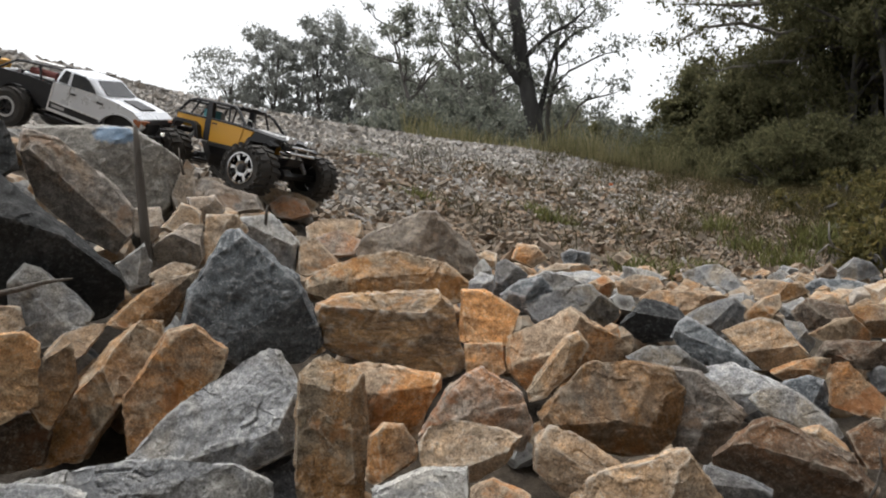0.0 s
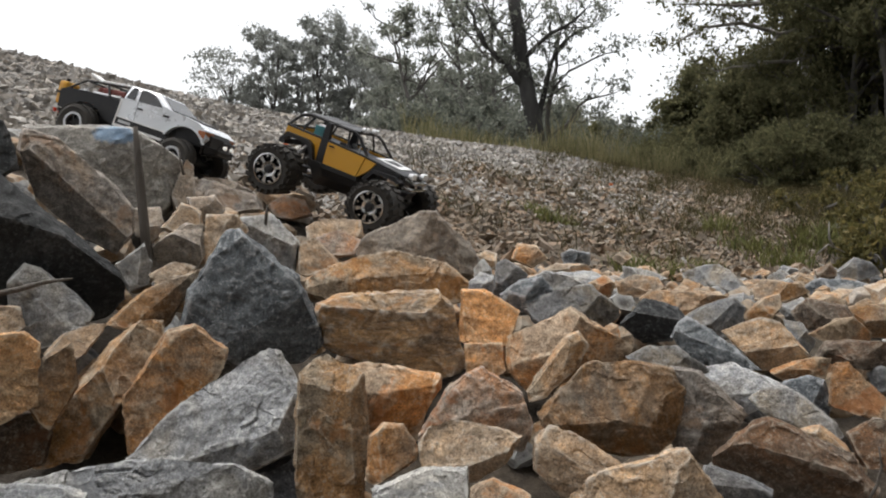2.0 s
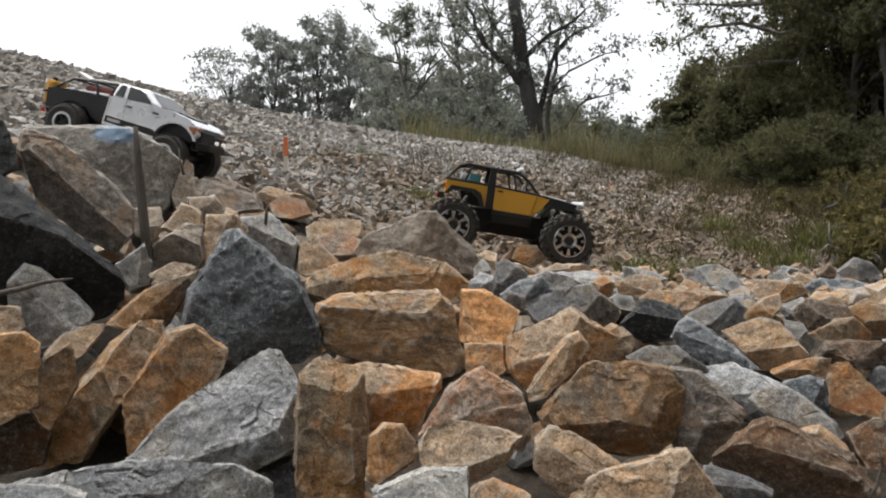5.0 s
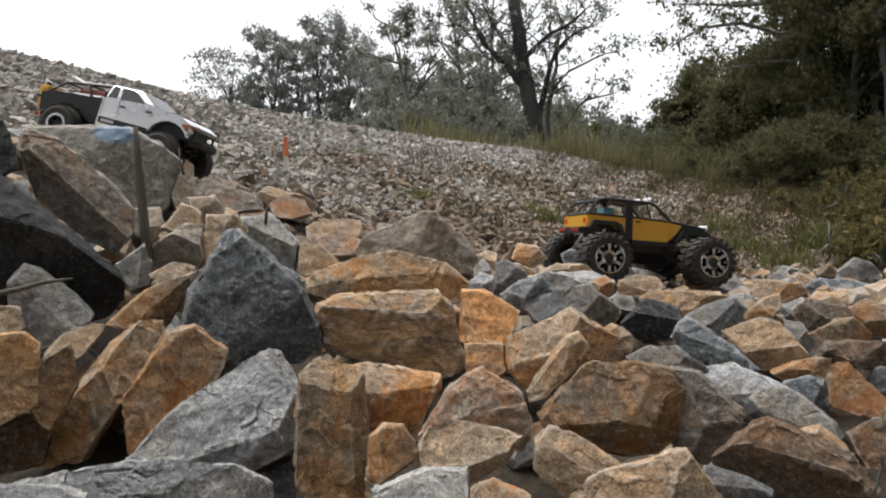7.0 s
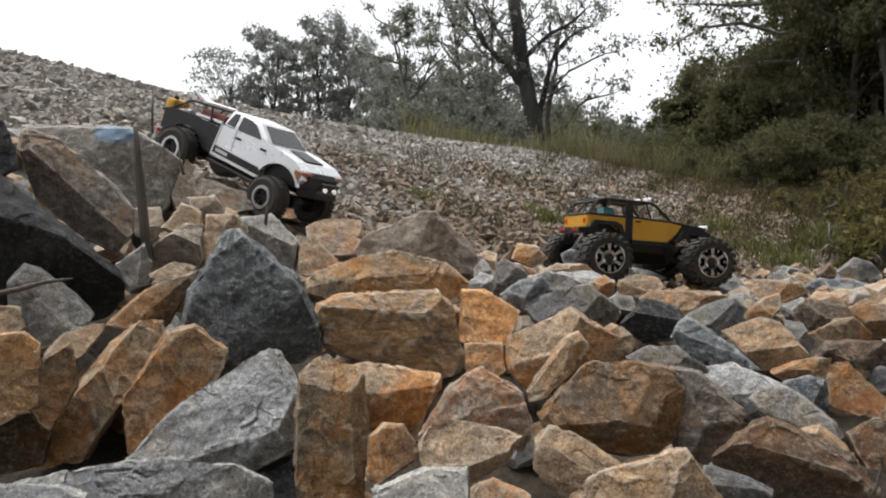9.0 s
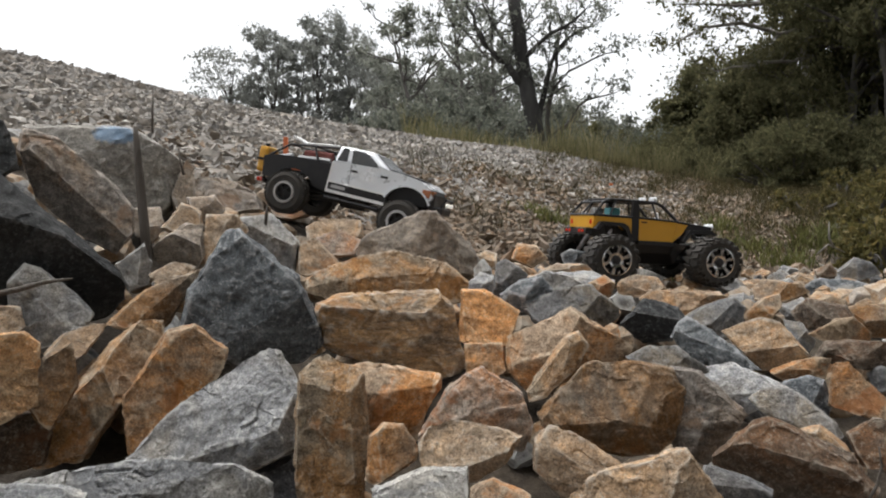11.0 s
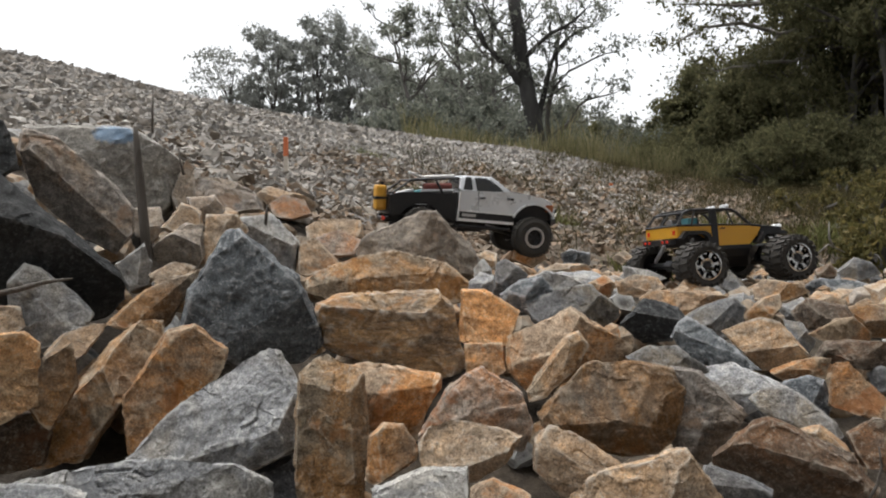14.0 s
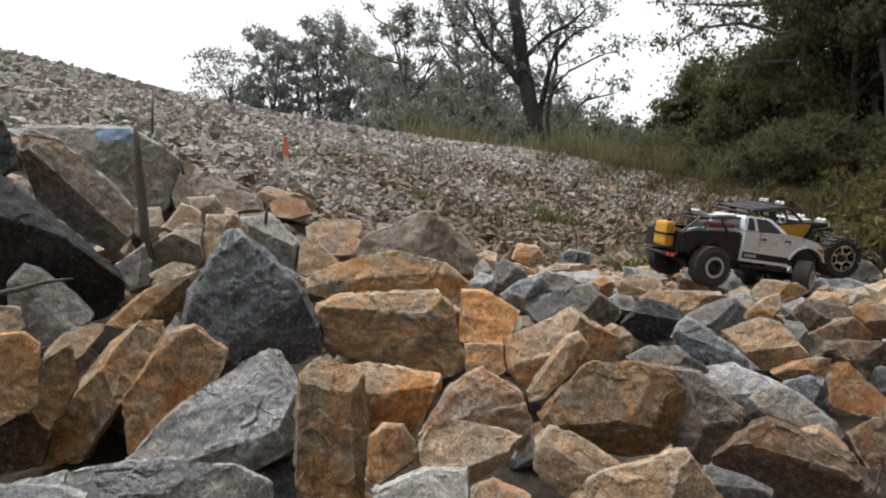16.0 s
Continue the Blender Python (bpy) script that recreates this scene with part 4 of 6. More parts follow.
stone("brown", 0.155, 1.045, 0.107, -8.4, 0.043, 29, (-164, 0.050, -73, 0.037, -46, 0.021, -24, 0.027, 35, 0.053, 108, 0.039, 144, 0.016), ((0.005, 0.007, -0.3, 0.2), (0.016, 0.003, 0.5, 0),))
stone("ochre", 0.080, 1.309, 0.141, -3.5, 0.053, 30, (-118, 0.059, -81, 0.048, -20, 0.045, 57, 0.041, 90, 0.053, 178, 0.052), ((-0.007, 0.005, 0.1, 0.4),))
stone("rusty", 0.066, 1.202, 0.088, -3.2, 0.030, 31, (-175, 0.031, -109, 0.028, -65, 0.028, 8, 0.032, 92, 0.029), ((-0.003, 0.003, 0, 0.3),))
stone("streak", -0.083, 1.214, 0.126, 3.9, 0.075, 33, (-168, 0.108, -120, 0.067, -107, 0.053, -105, 0.055, -68, 0.096, 11, 0.109, 47, 0.105, 89, 0.076, 95, 0.073, 109, 0.089), ((-0.002, 0.044, -0.02, 0.8), (-0.002, 0.039, -0.08, -0.1), (0.063, 0.031, 0.5, 0.1),))
stone("brown", -0.104, 1.431, 0.201, 4.2, 0.054, 34, (-176, 0.154, -108, 0.074, -92, 0.051, -82, 0.065, -6, 0.154, 50, 0.096, 77, 0.056, 97, 0.052, 110, 0.060, 118, 0.075), ((0.005, 0.007, -0.05, 0.6), (0.005, 0.002, 0, 0),))
stone("grime", -0.060, 1.768, 0.259, 1.9, 0.076, 35, (-147, 0.134, -96, 0.063, -50, 0.135, 29, 0.108, 47, 0.085, 88, 0.076, 115, 0.068, 134, 0.095), ((-0.004, 0.021, -0.25, 0.4), (0.029, 0.021, 0.3, 0.2),))
stone("slate", -0.290, 1.173, 0.190, 13.9, 0.107, 36, (-147, 0.114, -114, 0.107, -89, 0.106, -51, 0.124, 16, 0.084, 23, 0.076, 51, 0.069, 106, 0.108, 146, 0.089, 169, 0.099), ((0.001, -0.016, -0.12, 0.2), (0.034, -0.029, 0.2, -0.32), (-0.071, -0.003, -0.7, 0.15),))
stone("rusty", -0.353, 1.010, 0.083, 19.2, 0.067, 37, (-177, 0.067, -66, 0.057, -34, 0.038, -9, 0.058, 50, 0.083, 103, 0.082, 146, 0.054), ((-0.002, 0.022, 0.18, 0.15), (-0.020, 0.022, -0.6, 0.1),))
stone("brown", -0.475, 1.058, 0.072, 24.2, 0.143, 38, (-102, 0.110, -84, 0.089, -34, 0.038, -9, 0.072, 88, 0.099, 129, 0.043, 136, 0.038, 166, 0.064), ((0.012, 0.001, -0.3, 0.12), (0.019, 0.001, 0.6, 0.45),))
stone("ochre", -0.532, 0.925, 0.116, 29.9, 0.040, 39, (-180, 0.040, -90, 0.055, -66, 0.049, -1, 0.039, 49, 0.057, 91, 0.055), ((0.011, 0.013, 0.1, 0.2),))
stone("bronze", -0.489, 0.952, 0.100, 27.2, 0.031, 40, (-156, 0.033, -123, 0.043, -30, 0.029, 6, 0.031, 114, 0.039, 156, 0.024), ((0.003, 0.006, 0.2, 0.2),))
stone("grey", -0.594, 1.161, 0.180, 27.1, 0.058, 41, (-144, 0.058, -80, 0.060, -16, 0.061, 35, 0.038, 51, 0.037, 73, 0.052, 142, 0.068, 178, 0.058), ((-0.001, 0.008, 0.05, 0.35), (-0.016, -0.000, -0.35, 0),))
stone("tan", -0.627, 1.102, 0.162, 29.7, 0.024, 42, (-180, 0.024, -90, 0.025, -50, 0.022, 12, 0.021, 84, 0.023), ((0.001, 0.003, 0, 0.3),))
stone("tan", -0.506, 1.055, 0.137, 25.6, 0.038, 43, (-136, 0.037, -68, 0.017, -35, 0.019, 88, 0.029, 109, 0.020, 135, 0.023), ((-0.007, 0.003, 0, 0.9),))
stone("black", -0.637, 1.210, 0.271, 27.7, 0.126, 44, (-180, 0.126, -90, 0.127, -44, 0.153, -3, 0.129, 34, 0.074, 48, 0.048, 51, 0.052, 77, 0.096), ((0.016, 0.022, 0.5, 1), (0.008, 0.018, -0.1, -0.4),))
stone("fawn", -0.631, 1.325, 0.357, 25.5, 0.091, 45, (-164, 0.067, -133, 0.052, -120, 0.064, -35, 0.114, -2, 0.092, 33, 0.061, 48, 0.051, 74, 0.083, 166, 0.106), ((-0.010, 0.016, 0.25, 0.35), (-0.016, 0.011, -0.45, -0.35),))
stone("painted", -0.737, 1.681, 0.410, 23.7, 0.111, 46, (-158, 0.111, -120, 0.077, -75, 0.116, -34, 0.153, 2, 0.160, 54, 0.124, 61, 0.121, 91, 0.109, 94, 0.112), ((0.059, 0.025, 0.1, 0.12), (0.116, 0.013, 0.6, 0.1), (0.014, 0.075, -0.05, 0.5),))
stone("black", -0.710, 1.213, 0.430, 30.3, 0.036, 47, (-180, 0.036, -90, 0.057, -58, 0.054, 3, 0.034, 20, 0.029, 70, 0.041), ((0.010, -0.005, 0.3, 0.3),))
stone("bronze", -0.441, 1.159, 0.185, 20.8, 0.048, 48, (-111, 0.053, -79, 0.043, -33, 0.039, -17, 0.050, 104, 0.030, 115, 0.021, 131, 0.020), ((0.001, -0.001, -0.2, 0.5), (0.009, -0.005, 0.3, -0.1),))
stone("tan", -0.426, 1.204, 0.225, 19.5, 0.022, 49, (-144, 0.029, -77, 0.015, -12, 0.033, 72, 0.021, 117, 0.016), ((0.000, 0.004, 0, 0.8),))
stone("grey", -0.495, 1.226, 0.234, 22.0, 0.028, 50, (-155, 0.024, -70, 0.036, -5, 0.027, 18, 0.029, 129, 0.021), ((0.005, 0.003, -0.3, 0.2), (0.011, 0.003, 0.5, 0.1),))
stone("grime", -0.469, 1.360, 0.263, 19.0, 0.044, 51, (-169, 0.044, -98, 0.039, -27, 0.047, 2, 0.045, 81, 0.045, 126, 0.028), ((0.009, 0.017, 0.1, 0.8), (0.006, 0.013, -0.35, -0.2),))
stone("tan", -0.496, 1.459, 0.314, 18.8, 0.031, 52, (-127, 0.038, -75, 0.024, 4, 0.038, 67, 0.028, 142, 0.020), ((0.004, 0.007, 0, 0.4),))
stone("tan", -0.404, 1.411, 0.267, 16.0, 0.047, 53, (-106, 0.056, -35, 0.024, 35, 0.052, 92, 0.055, 170, 0.039), ((-0.010, 0.012, -0.2, 0.3), (0.000, 0.012, 0.4, 0.1),))
stone("grey", -0.341, 1.514, 0.263, 12.7, 0.058, 54, (-170, 0.048, -133, 0.038, -82, 0.065, -4, 0.058, 44, 0.046, 100, 0.062), ((0.013, 0.020, 0.05, 0.7), (0.002, 0.003, -0.35, -0.1),))
stone("tan", -0.245, 1.509, 0.239, 9.2, 0.041, 55, (-115, 0.046, -68, 0.030, 42, 0.024, 114, 0.039, 174, 0.042), ((-0.004, 0.006, 0.1, 0.5),))
stone("pink", -0.448, 2.262, 0.352, 11.2, 0.039, 56, (-170, 0.062, -96, 0.038, -74, 0.040, 26, 0.049, 80, 0.034, 121, 0.046), ((0.000, 0.001, 0, 0.5),))
stone("tan", -0.258, 1.830, 0.283, 8.0, 0.037, 57, (-171, 0.066, -100, 0.035, -66, 0.038, 9, 0.068, 87, 0.036, 113, 0.043), ((0.003, 0.006, 0, 0.6),))
stone("pink", -0.211, 1.557, 0.264, 7.7, 0.030, 58, (-165, 0.041, -87, 0.028, -26, 0.037, 63, 0.027, 111, 0.028), ((0.000, 0.002, 0, 0.6),))
stone("grey", 0.087, 1.650, 0.200, -3.0, 0.037, 59, (-177, 0.021, -78, 0.025, 13, 0.019, 37, 0.019, 140, 0.022))
stone("light", 0.076, 1.500, 0.180, -2.9, 0.044, 60, (-177, 0.027, -125, 0.028, -68, 0.028, 18, 0.030, 77, 0.028, 129, 0.025))
stone("dark", 0.119, 1.450, 0.194, -4.7, 0.052, 61, (-154, 0.035, -55, 0.028, -39, 0.027, 55, 0.037, 115, 0.041, 174, 0.023))
stone("slate", 0.152, 1.400, 0.169, -6.2, 0.063, 62, (-168, 0.047, -115, 0.036, -89, 0.034, -33, 0.044, 39, 0.048, 100, 0.035, 126, 0.034))
stone("tan", 0.103, 1.800, 0.218, -3.3, 0.039, 63, (-162, 0.024, -76, 0.026, -3, 0.023, 68, 0.024, 123, 0.023))
stone("grey", 0.285, 1.750, 0.171, -9.3, 0.083, 64, (-172, 0.087, -109, 0.043, -85, 0.031, -18, 0.100, 70, 0.044, 89, 0.027, 116, 0.050))
stone("ash", 0.866, 2.420, 0.121, -19.7, 0.108, 65, (-152, 0.089, -110, 0.044, -106, 0.045, -3, 0.088, 41, 0.056, 58, 0.057, 105, 0.064))
stone("bronze", 0.493, 1.550, 0.149, -17.7, 0.074, 66, (-113, 0.038, -83, 0.032, -29, 0.074, 80, 0.026, 90, 0.023, 137, 0.069))
stone("ash", 0.502, 1.400, 0.130, -19.7, 0.068, 67, (-148, 0.055, -111, 0.041, -67, 0.041, -14, 0.046, 51, 0.050, 107, 0.032, 117, 0.031))
stone("bronze", 0.609, 1.450, 0.137, -22.8, 0.047, 68, (-155, 0.038, -70, 0.031, -32, 0.019, 14, 0.034, 102, 0.029, 136, 0.022))
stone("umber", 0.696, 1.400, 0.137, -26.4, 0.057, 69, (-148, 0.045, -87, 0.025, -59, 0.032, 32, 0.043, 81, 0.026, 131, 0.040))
stone("bronze", 0.793, 1.400, 0.129, -29.5, 0.060, 70, (-148, 0.035, -92, 0.035, 2, 0.044, 83, 0.028, 111, 0.036))
stone("russet", 0.659, 1.250, 0.126, -27.8, 0.047, 71, (-111, 0.027, -86, 0.022, -11, 0.039, 47, 0.027, 104, 0.024, 123, 0.026))
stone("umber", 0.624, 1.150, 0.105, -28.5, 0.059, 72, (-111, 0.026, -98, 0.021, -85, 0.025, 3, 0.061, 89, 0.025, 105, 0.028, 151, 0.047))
stone("russet", 0.528, 1.120, 0.092, -25.2, 0.040, 73, (-120, 0.031, -82, 0.018, -18, 0.033, 85, 0.020, 109, 0.013, 117, 0.014))
stone("ash", 0.607, 1.300, 0.114, -25.0, 0.036, 74, (-157, 0.017, -129, 0.018, -26, 0.027, 38, 0.017, 77, 0.023))
stone("slate", 0.397, 2.300, 0.206, -9.8, 0.053, 75, (-158, 0.040, -84, 0.026, 2, 0.045, 79, 0.023, 117, 0.030))
stone("rusty", 0.246, 2.200, 0.217, -6.4, 0.059, 76, (-115, 0.032, -60, 0.037, 43, 0.034, 82, 0.029, 159, 0.044))
stone("bronze", 0.538, 2.300, 0.205, -13.2, 0.036, 77, (-130, 0.022, -49, 0.019, 49, 0.022, 118, 0.018))
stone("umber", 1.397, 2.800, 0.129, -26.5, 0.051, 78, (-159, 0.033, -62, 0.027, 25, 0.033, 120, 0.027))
stone("ash", 1.489, 2.750, 0.144, -28.4, 0.079, 79, (-142, 0.060, -70, 0.041, 42, 0.049, 76, 0.039, 133, 0.043))
stone("slate", 1.259, 2.450, 0.102, -27.2, 0.090, 80, (-159, 0.091, -90, 0.034, -70, 0.043, 67, 0.050, 87, 0.031, 121, 0.054))
stone("bronze", 0.786, 1.800, 0.147, -23.6, 0.063, 81, (-171, 0.055, -91, 0.028, -63, 0.034, 62, 0.038, 86, 0.024, 130, 0.041))
stone("grime", -0.624, 2.200, 0.375, 15.8, 0.122, 82, (-166, 0.096, -107, 0.054, -92, 0.057, 7, 0.108, 55, 0.064, 81, 0.059, 136, 0.090))
stone("tan", -0.474, 2.350, 0.374, 11.4, 0.090, 83, (-136, 0.058, -99, 0.039, -55, 0.070, 60, 0.045, 77, 0.032, 122, 0.070))
stone("bronze", 0.462, 1.800, 0.159, -14.4, 0.058, 84, (-169, 0.052, -98, 0.027, -69, 0.031, 35, 0.047, 84, 0.026, 118, 0.032))
stone("tan", 0.315, 1.900, 0.191, -9.4, 0.052, 85, (-112, 0.027, -79, 0.022, 53, 0.037, 87, 0.017, 117, 0.031))
stone("russet", 0.333, 1.600, 0.172, -11.8, 0.038, 86, (-161, 0.026, -89, 0.023, -18, 0.023, 53, 0.025, 118, 0.022))
stone("grey", 0.651, 2.500, 0.139, -14.6, 0.060, 87, (-170, 0.060, -102, 0.023, -70, 0.035, 65, 0.026, 81, 0.021))
stone("dark", 0.650, 1.120, 0.075, -30.1, 0.033, 88, (-152, 0.021, -84, 0.019, 2, 0.023, 76, 0.017, 119, 0.020))
stone("grime", -0.492, 1.600, 0.333, 17.1, 0.052, 89, (-169, 0.034, -104, 0.031, -32, 0.032, 38, 0.032, 97, 0.030))
stone("grime", -0.575, 1.500, 0.303, 21.0, 0.049, 90, (-170, 0.028, -117, 0.031, -34, 0.027, 8, 0.028, 96, 0.034))
stone("tan", 0.439, 0.861, 0.045, -27.0, 0.033, 91, (-157, 0.027, -125, 0.017, -57, 0.037, 35, 0.019, 50, 0.018, 117, 0.034), ((-0.003, 0.009, 0.2, 0.4), (-0.011, 0.003, -0.4, 0),))
stone("fawn", -0.541, 1.918, 0.374, 15.8, 0.059, 92, (-103, 0.052, -82, 0.052, 26, 0.069, 73, 0.025, 175, 0.092), ((0.000, 0.004, 0, 0.7),))
stone("grime", -0.580, 1.710, 0.382, 18.7, 0.027, 93, (-160, 0.032, -71, 0.062, 0, 0.027, 55, 0.062, 158, 0.018), ((0.003, 0.006, 0.2, 0.2),))
stone("ash", -0.855, 1.562, 0.349, 28.7, 0.040, 94, (-147, 0.023, -74, 0.041, 24, 0.024, 46, 0.024, 127, 0.040), ((0.005, -0.003, 0.3, 0.6),))
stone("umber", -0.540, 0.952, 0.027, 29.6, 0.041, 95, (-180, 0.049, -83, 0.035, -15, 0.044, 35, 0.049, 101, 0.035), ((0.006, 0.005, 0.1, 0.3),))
# one dark block for a grey rock and the black shadow gap beside it
stone("dark", -0.207, 0.971, -0.039, 12.0, 0.044, 96, (-161, 0.034, -90, 0.048, 0, 0.044, 40, 0.043, 113, 0.038), ((0.002, 0.014, -0.2, 0.2),))


def filler_rocks():
    """Smaller broken rocks between and behind the large ones."""
    rnd = random.Random(5)
    kinds = ("tan", "rusty", "ash", "bronze", "grime", "russet", "brown", "umber", "bronze", "bronze", "rusty", "dark")
    base = []
    for k, kind in enumerate(kinds):
        ang = sorted(rnd.uniform(0, 360) for _ in range(3)) + [0, 60, 130, 180, 240, 300]
        cuts = [w for a in ang for w in (a, rnd.uniform(0.033, 0.05))]
        ob = mesh_ob("rock", hewn(cuts, 0.08, 200 + k, 0.014), ROCK[kind])
        base.append(tagged(ob, ROCK_WORDS[kind], "rock", "small rocks in the chute"))
    used, count, extra = set(), 0, []
    while count < 620:
        y = rnd.uniform(1.15 if count > 30 else 0.6, 3.5)
        x = rnd.uniform(-0.72, 0.72) * y
        if y > float(table(x / y, A_K, FOOT_Y)) + 0.15:
            continue
        k = rnd.randrange(len(base))
        s = rnd.uniform(0.5, 1.25)
        low = 0.15 if y < 1.25 else (0.07 if y < 1.7 else 0.04)
        m = pose(x, y, float(bed(x, y)) - low - 0.02 * s + rnd.uniform(-0.01, 0.012), rnd.uniform(-35, 35), rnd.uniform(-35, 35), rnd.uniform(0, 360))
        if len(used) == len(base) and count > 200:
            ob = None
            extra.append((k, m, s))
        elif k in used:
            ob = copy_thing(base[k], m)
        else:
            ob = base[k]
            ob.matrix_world = m
            used.add(k)
        if ob:
            ob.scale = (s, s * rnd.uniform(0.7, 1.1), s * rnd.uniform(0.6, 0.9))
        count += 1
    for kind in ("tan", "rusty", "grey", "bronze", "ash"):
        bm = bmesh.new()
        for k, m, s in extra:
            if kind == {"grey": "grey", "dark": "grey", "grime": "grey", "rusty": "rusty", "ochre": "rusty", "umber": "bronze", "bronze": "bronze", "russet": "bronze", "ash": "ash"}.get(kinds[k], "tan"):
                old = len(bm.verts)
                bm.from_mesh(base[k].data)
                bm.verts.ensure_lookup_table()
                bmesh.ops.transform(bm, matrix=m @ Matrix.Diagonal((s, s * 0.9, s * 0.75, 1)), verts=bm.verts[old:])
        tagged(mesh_ob("rubble", bm, ROCK[kind]), "broken " + {"tan": "tan", "rusty": "rust-brown", "grey": "grey", "bronze": "dark brown", "ash": "ash-grey"}[kind] + " rubble between the larger rocks", "rubble", kind="stuff")


filler_rocks()

# ---- the two model trucks ----
M_YELLOW = plain("yellow_paint", (0.62, 0.315, 0.018), 0.38, dirt=0.08)
M_BLACK = plain("black_plastic", (0.012, 0.0125, 0.015), 0.42, dirt=0.05)
M_RUBBER = plain("dusty_tyre_rubber", (0.022, 0.0215, 0.021), 0.85, dirt=0.15, scale=70)
M_CHROME = plain("dusty_chrome", (0.46, 0.455, 0.45), 0.2, 1.0, 0.35, scale=90)
M_ALLOY = plain("grey_alloy", (0.5, 0.5, 0.51), 0.35, 0.9, 0.2)
M_SILVER = plain("silver_paint", (0.74, 0.76, 0.79), 0.28, 0.4, 0.03, scale=14)
M_SILVER.node_tree.nodes["Principled BSDF"].inputs["Coat Weight"].default_value = 0.6
M_SILVER.node_tree.nodes["Principled BSDF"].inputs["Coat Roughness"].default_value = 0.1
M_BLACK.node_tree.nodes["Principled BSDF"].inputs["Specular IOR Level"].default_value = 0.35
M_WHITE = plain("white_plastic", (0.8, 0.8, 0.8), 0.4, dirt=0.05)
M_TEAL = plain("teal_plastic", (0.08, 0.36, 0.42), 0.45)
M_RED = plain("red_lens", (0.52, 0.04, 0.02), 0.25, dirt=0.0, emit=0.08)
M_RED_CLOTH = plain("dark_red_cloth", (0.16, 0.03, 0.025), 0.8)
M_ORANGE = plain("orange_plastic", (0.66, 0.16, 0.05), 0.45)
M_CAN = plain("yellow_jerry_can", (0.60, 0.30, 0.02), 0.45, dirt=0.15)
M_LAMP = plain("lit_lamp", (1.0, 0.97, 0.9), 0.2, dirt=0.0, emit=0.2)
M_CLEAR = plain("clear_lens", (0.75, 0.76, 0.78), 0.12, dirt=0.0)
M_GLASS = plain("smoked_window", (0.035, 0.038, 0.042), 0.12, dirt=0.10)
M_AMBER = plain("amber_lens", (0.35, 0.12, 0.05), 0.25, dirt=0.1)


def soften(bm, width):
    if width:
        bmesh.ops.bevel(bm, geom=[e for e in bm.edges if len(e.link_faces) == 2 and e.calc_face_angle(0) > 0.4], offset=width, segments=2, profile=0.6, affect="EDGES", clamp_overlap=True)
    bmesh.ops.recalc_face_normals(bm, faces=bm.faces)
    return bm


def prism(pts, y0, y1, soft=0.0, narrow=0.0):
    """A side profile of (x, z) carried from y0 to y1."""
    bm = bmesh.new()
    a = [bm.verts.new((x, y0, z)) for x, z in pts]
    b = [bm.verts.new((x, y1, z)) for x, z in pts]
    n = len(pts)
    bm.faces.new(a)
    bm.faces.new(b[::-1])
    for i in range(n):
        bm.faces.new((a[i], b[i], b[(i + 1) % n], a[(i + 1) % n]))
    return soften(bm, soft)


def box(x0, x1, y0, y1, z0, z1, soft=0.003):
    return prism([(x0, z0), (x1, z0), (x1, z1), (x0, z1)], y0, y1, soft)


def shell(points, soft=0.004):
    bm = bmesh.new()
    for p in points:
        bm.verts.new(p)
    bmesh.ops.convex_hull(bm, input=bm.verts)
    bmesh.ops.dissolve_limit(bm, angle_limit=0.03, verts=bm.verts, edges=bm.edges)
    return soften(bm, soft)


def rods(lines, r, sides=8):
    bm = bmesh.new()
    for line in lines:
        p = [Vector(q) for q in line]
        limb(bm, p, [r] * len(p), sides)
    return bm


def lathe(profile, segs=40):
    """Turn (radius, y) points about the y axis; the profile closes on itself."""
    bm = bmesh.new()
    rings = [[bm.verts.new((r * math.cos(k * 6.28319 / segs), y, r * math.sin(k * 6.28319 / segs))) for k in range(segs)] for r, y in profile]
    n = len(profile)
    for i in range(n):
        for k in range(segs):
            bm.faces.new((rings[i][k], rings[i][(k + 1) % segs], rings[(i + 1) % n][(k + 1) % segs], rings[(i + 1) % n][k]))
    bmesh.ops.recalc_face_normals(bm, faces=bm.faces)
    return bm


def lug(bm, radius, a, y0, y1, size, deep, skew):
    """One tread block."""
    vs = []
    for y, da in ((y0, -skew), (y1, skew)):
        for da2 in (-size, size):
            for r in (radius - deep, radius):
                q = a + (da + da2) / radius
                vs.append(bm.verts.new((r * math.cos(q), y, r * math.sin(q))))
    for f in ((0, 1, 3, 2), (4, 6, 7, 5), (0, 4, 5, 1), (2, 3, 7, 6), (1, 5, 7, 3), (0, 2, 6, 4)):
        bm.faces.new([vs[i] for i in f])


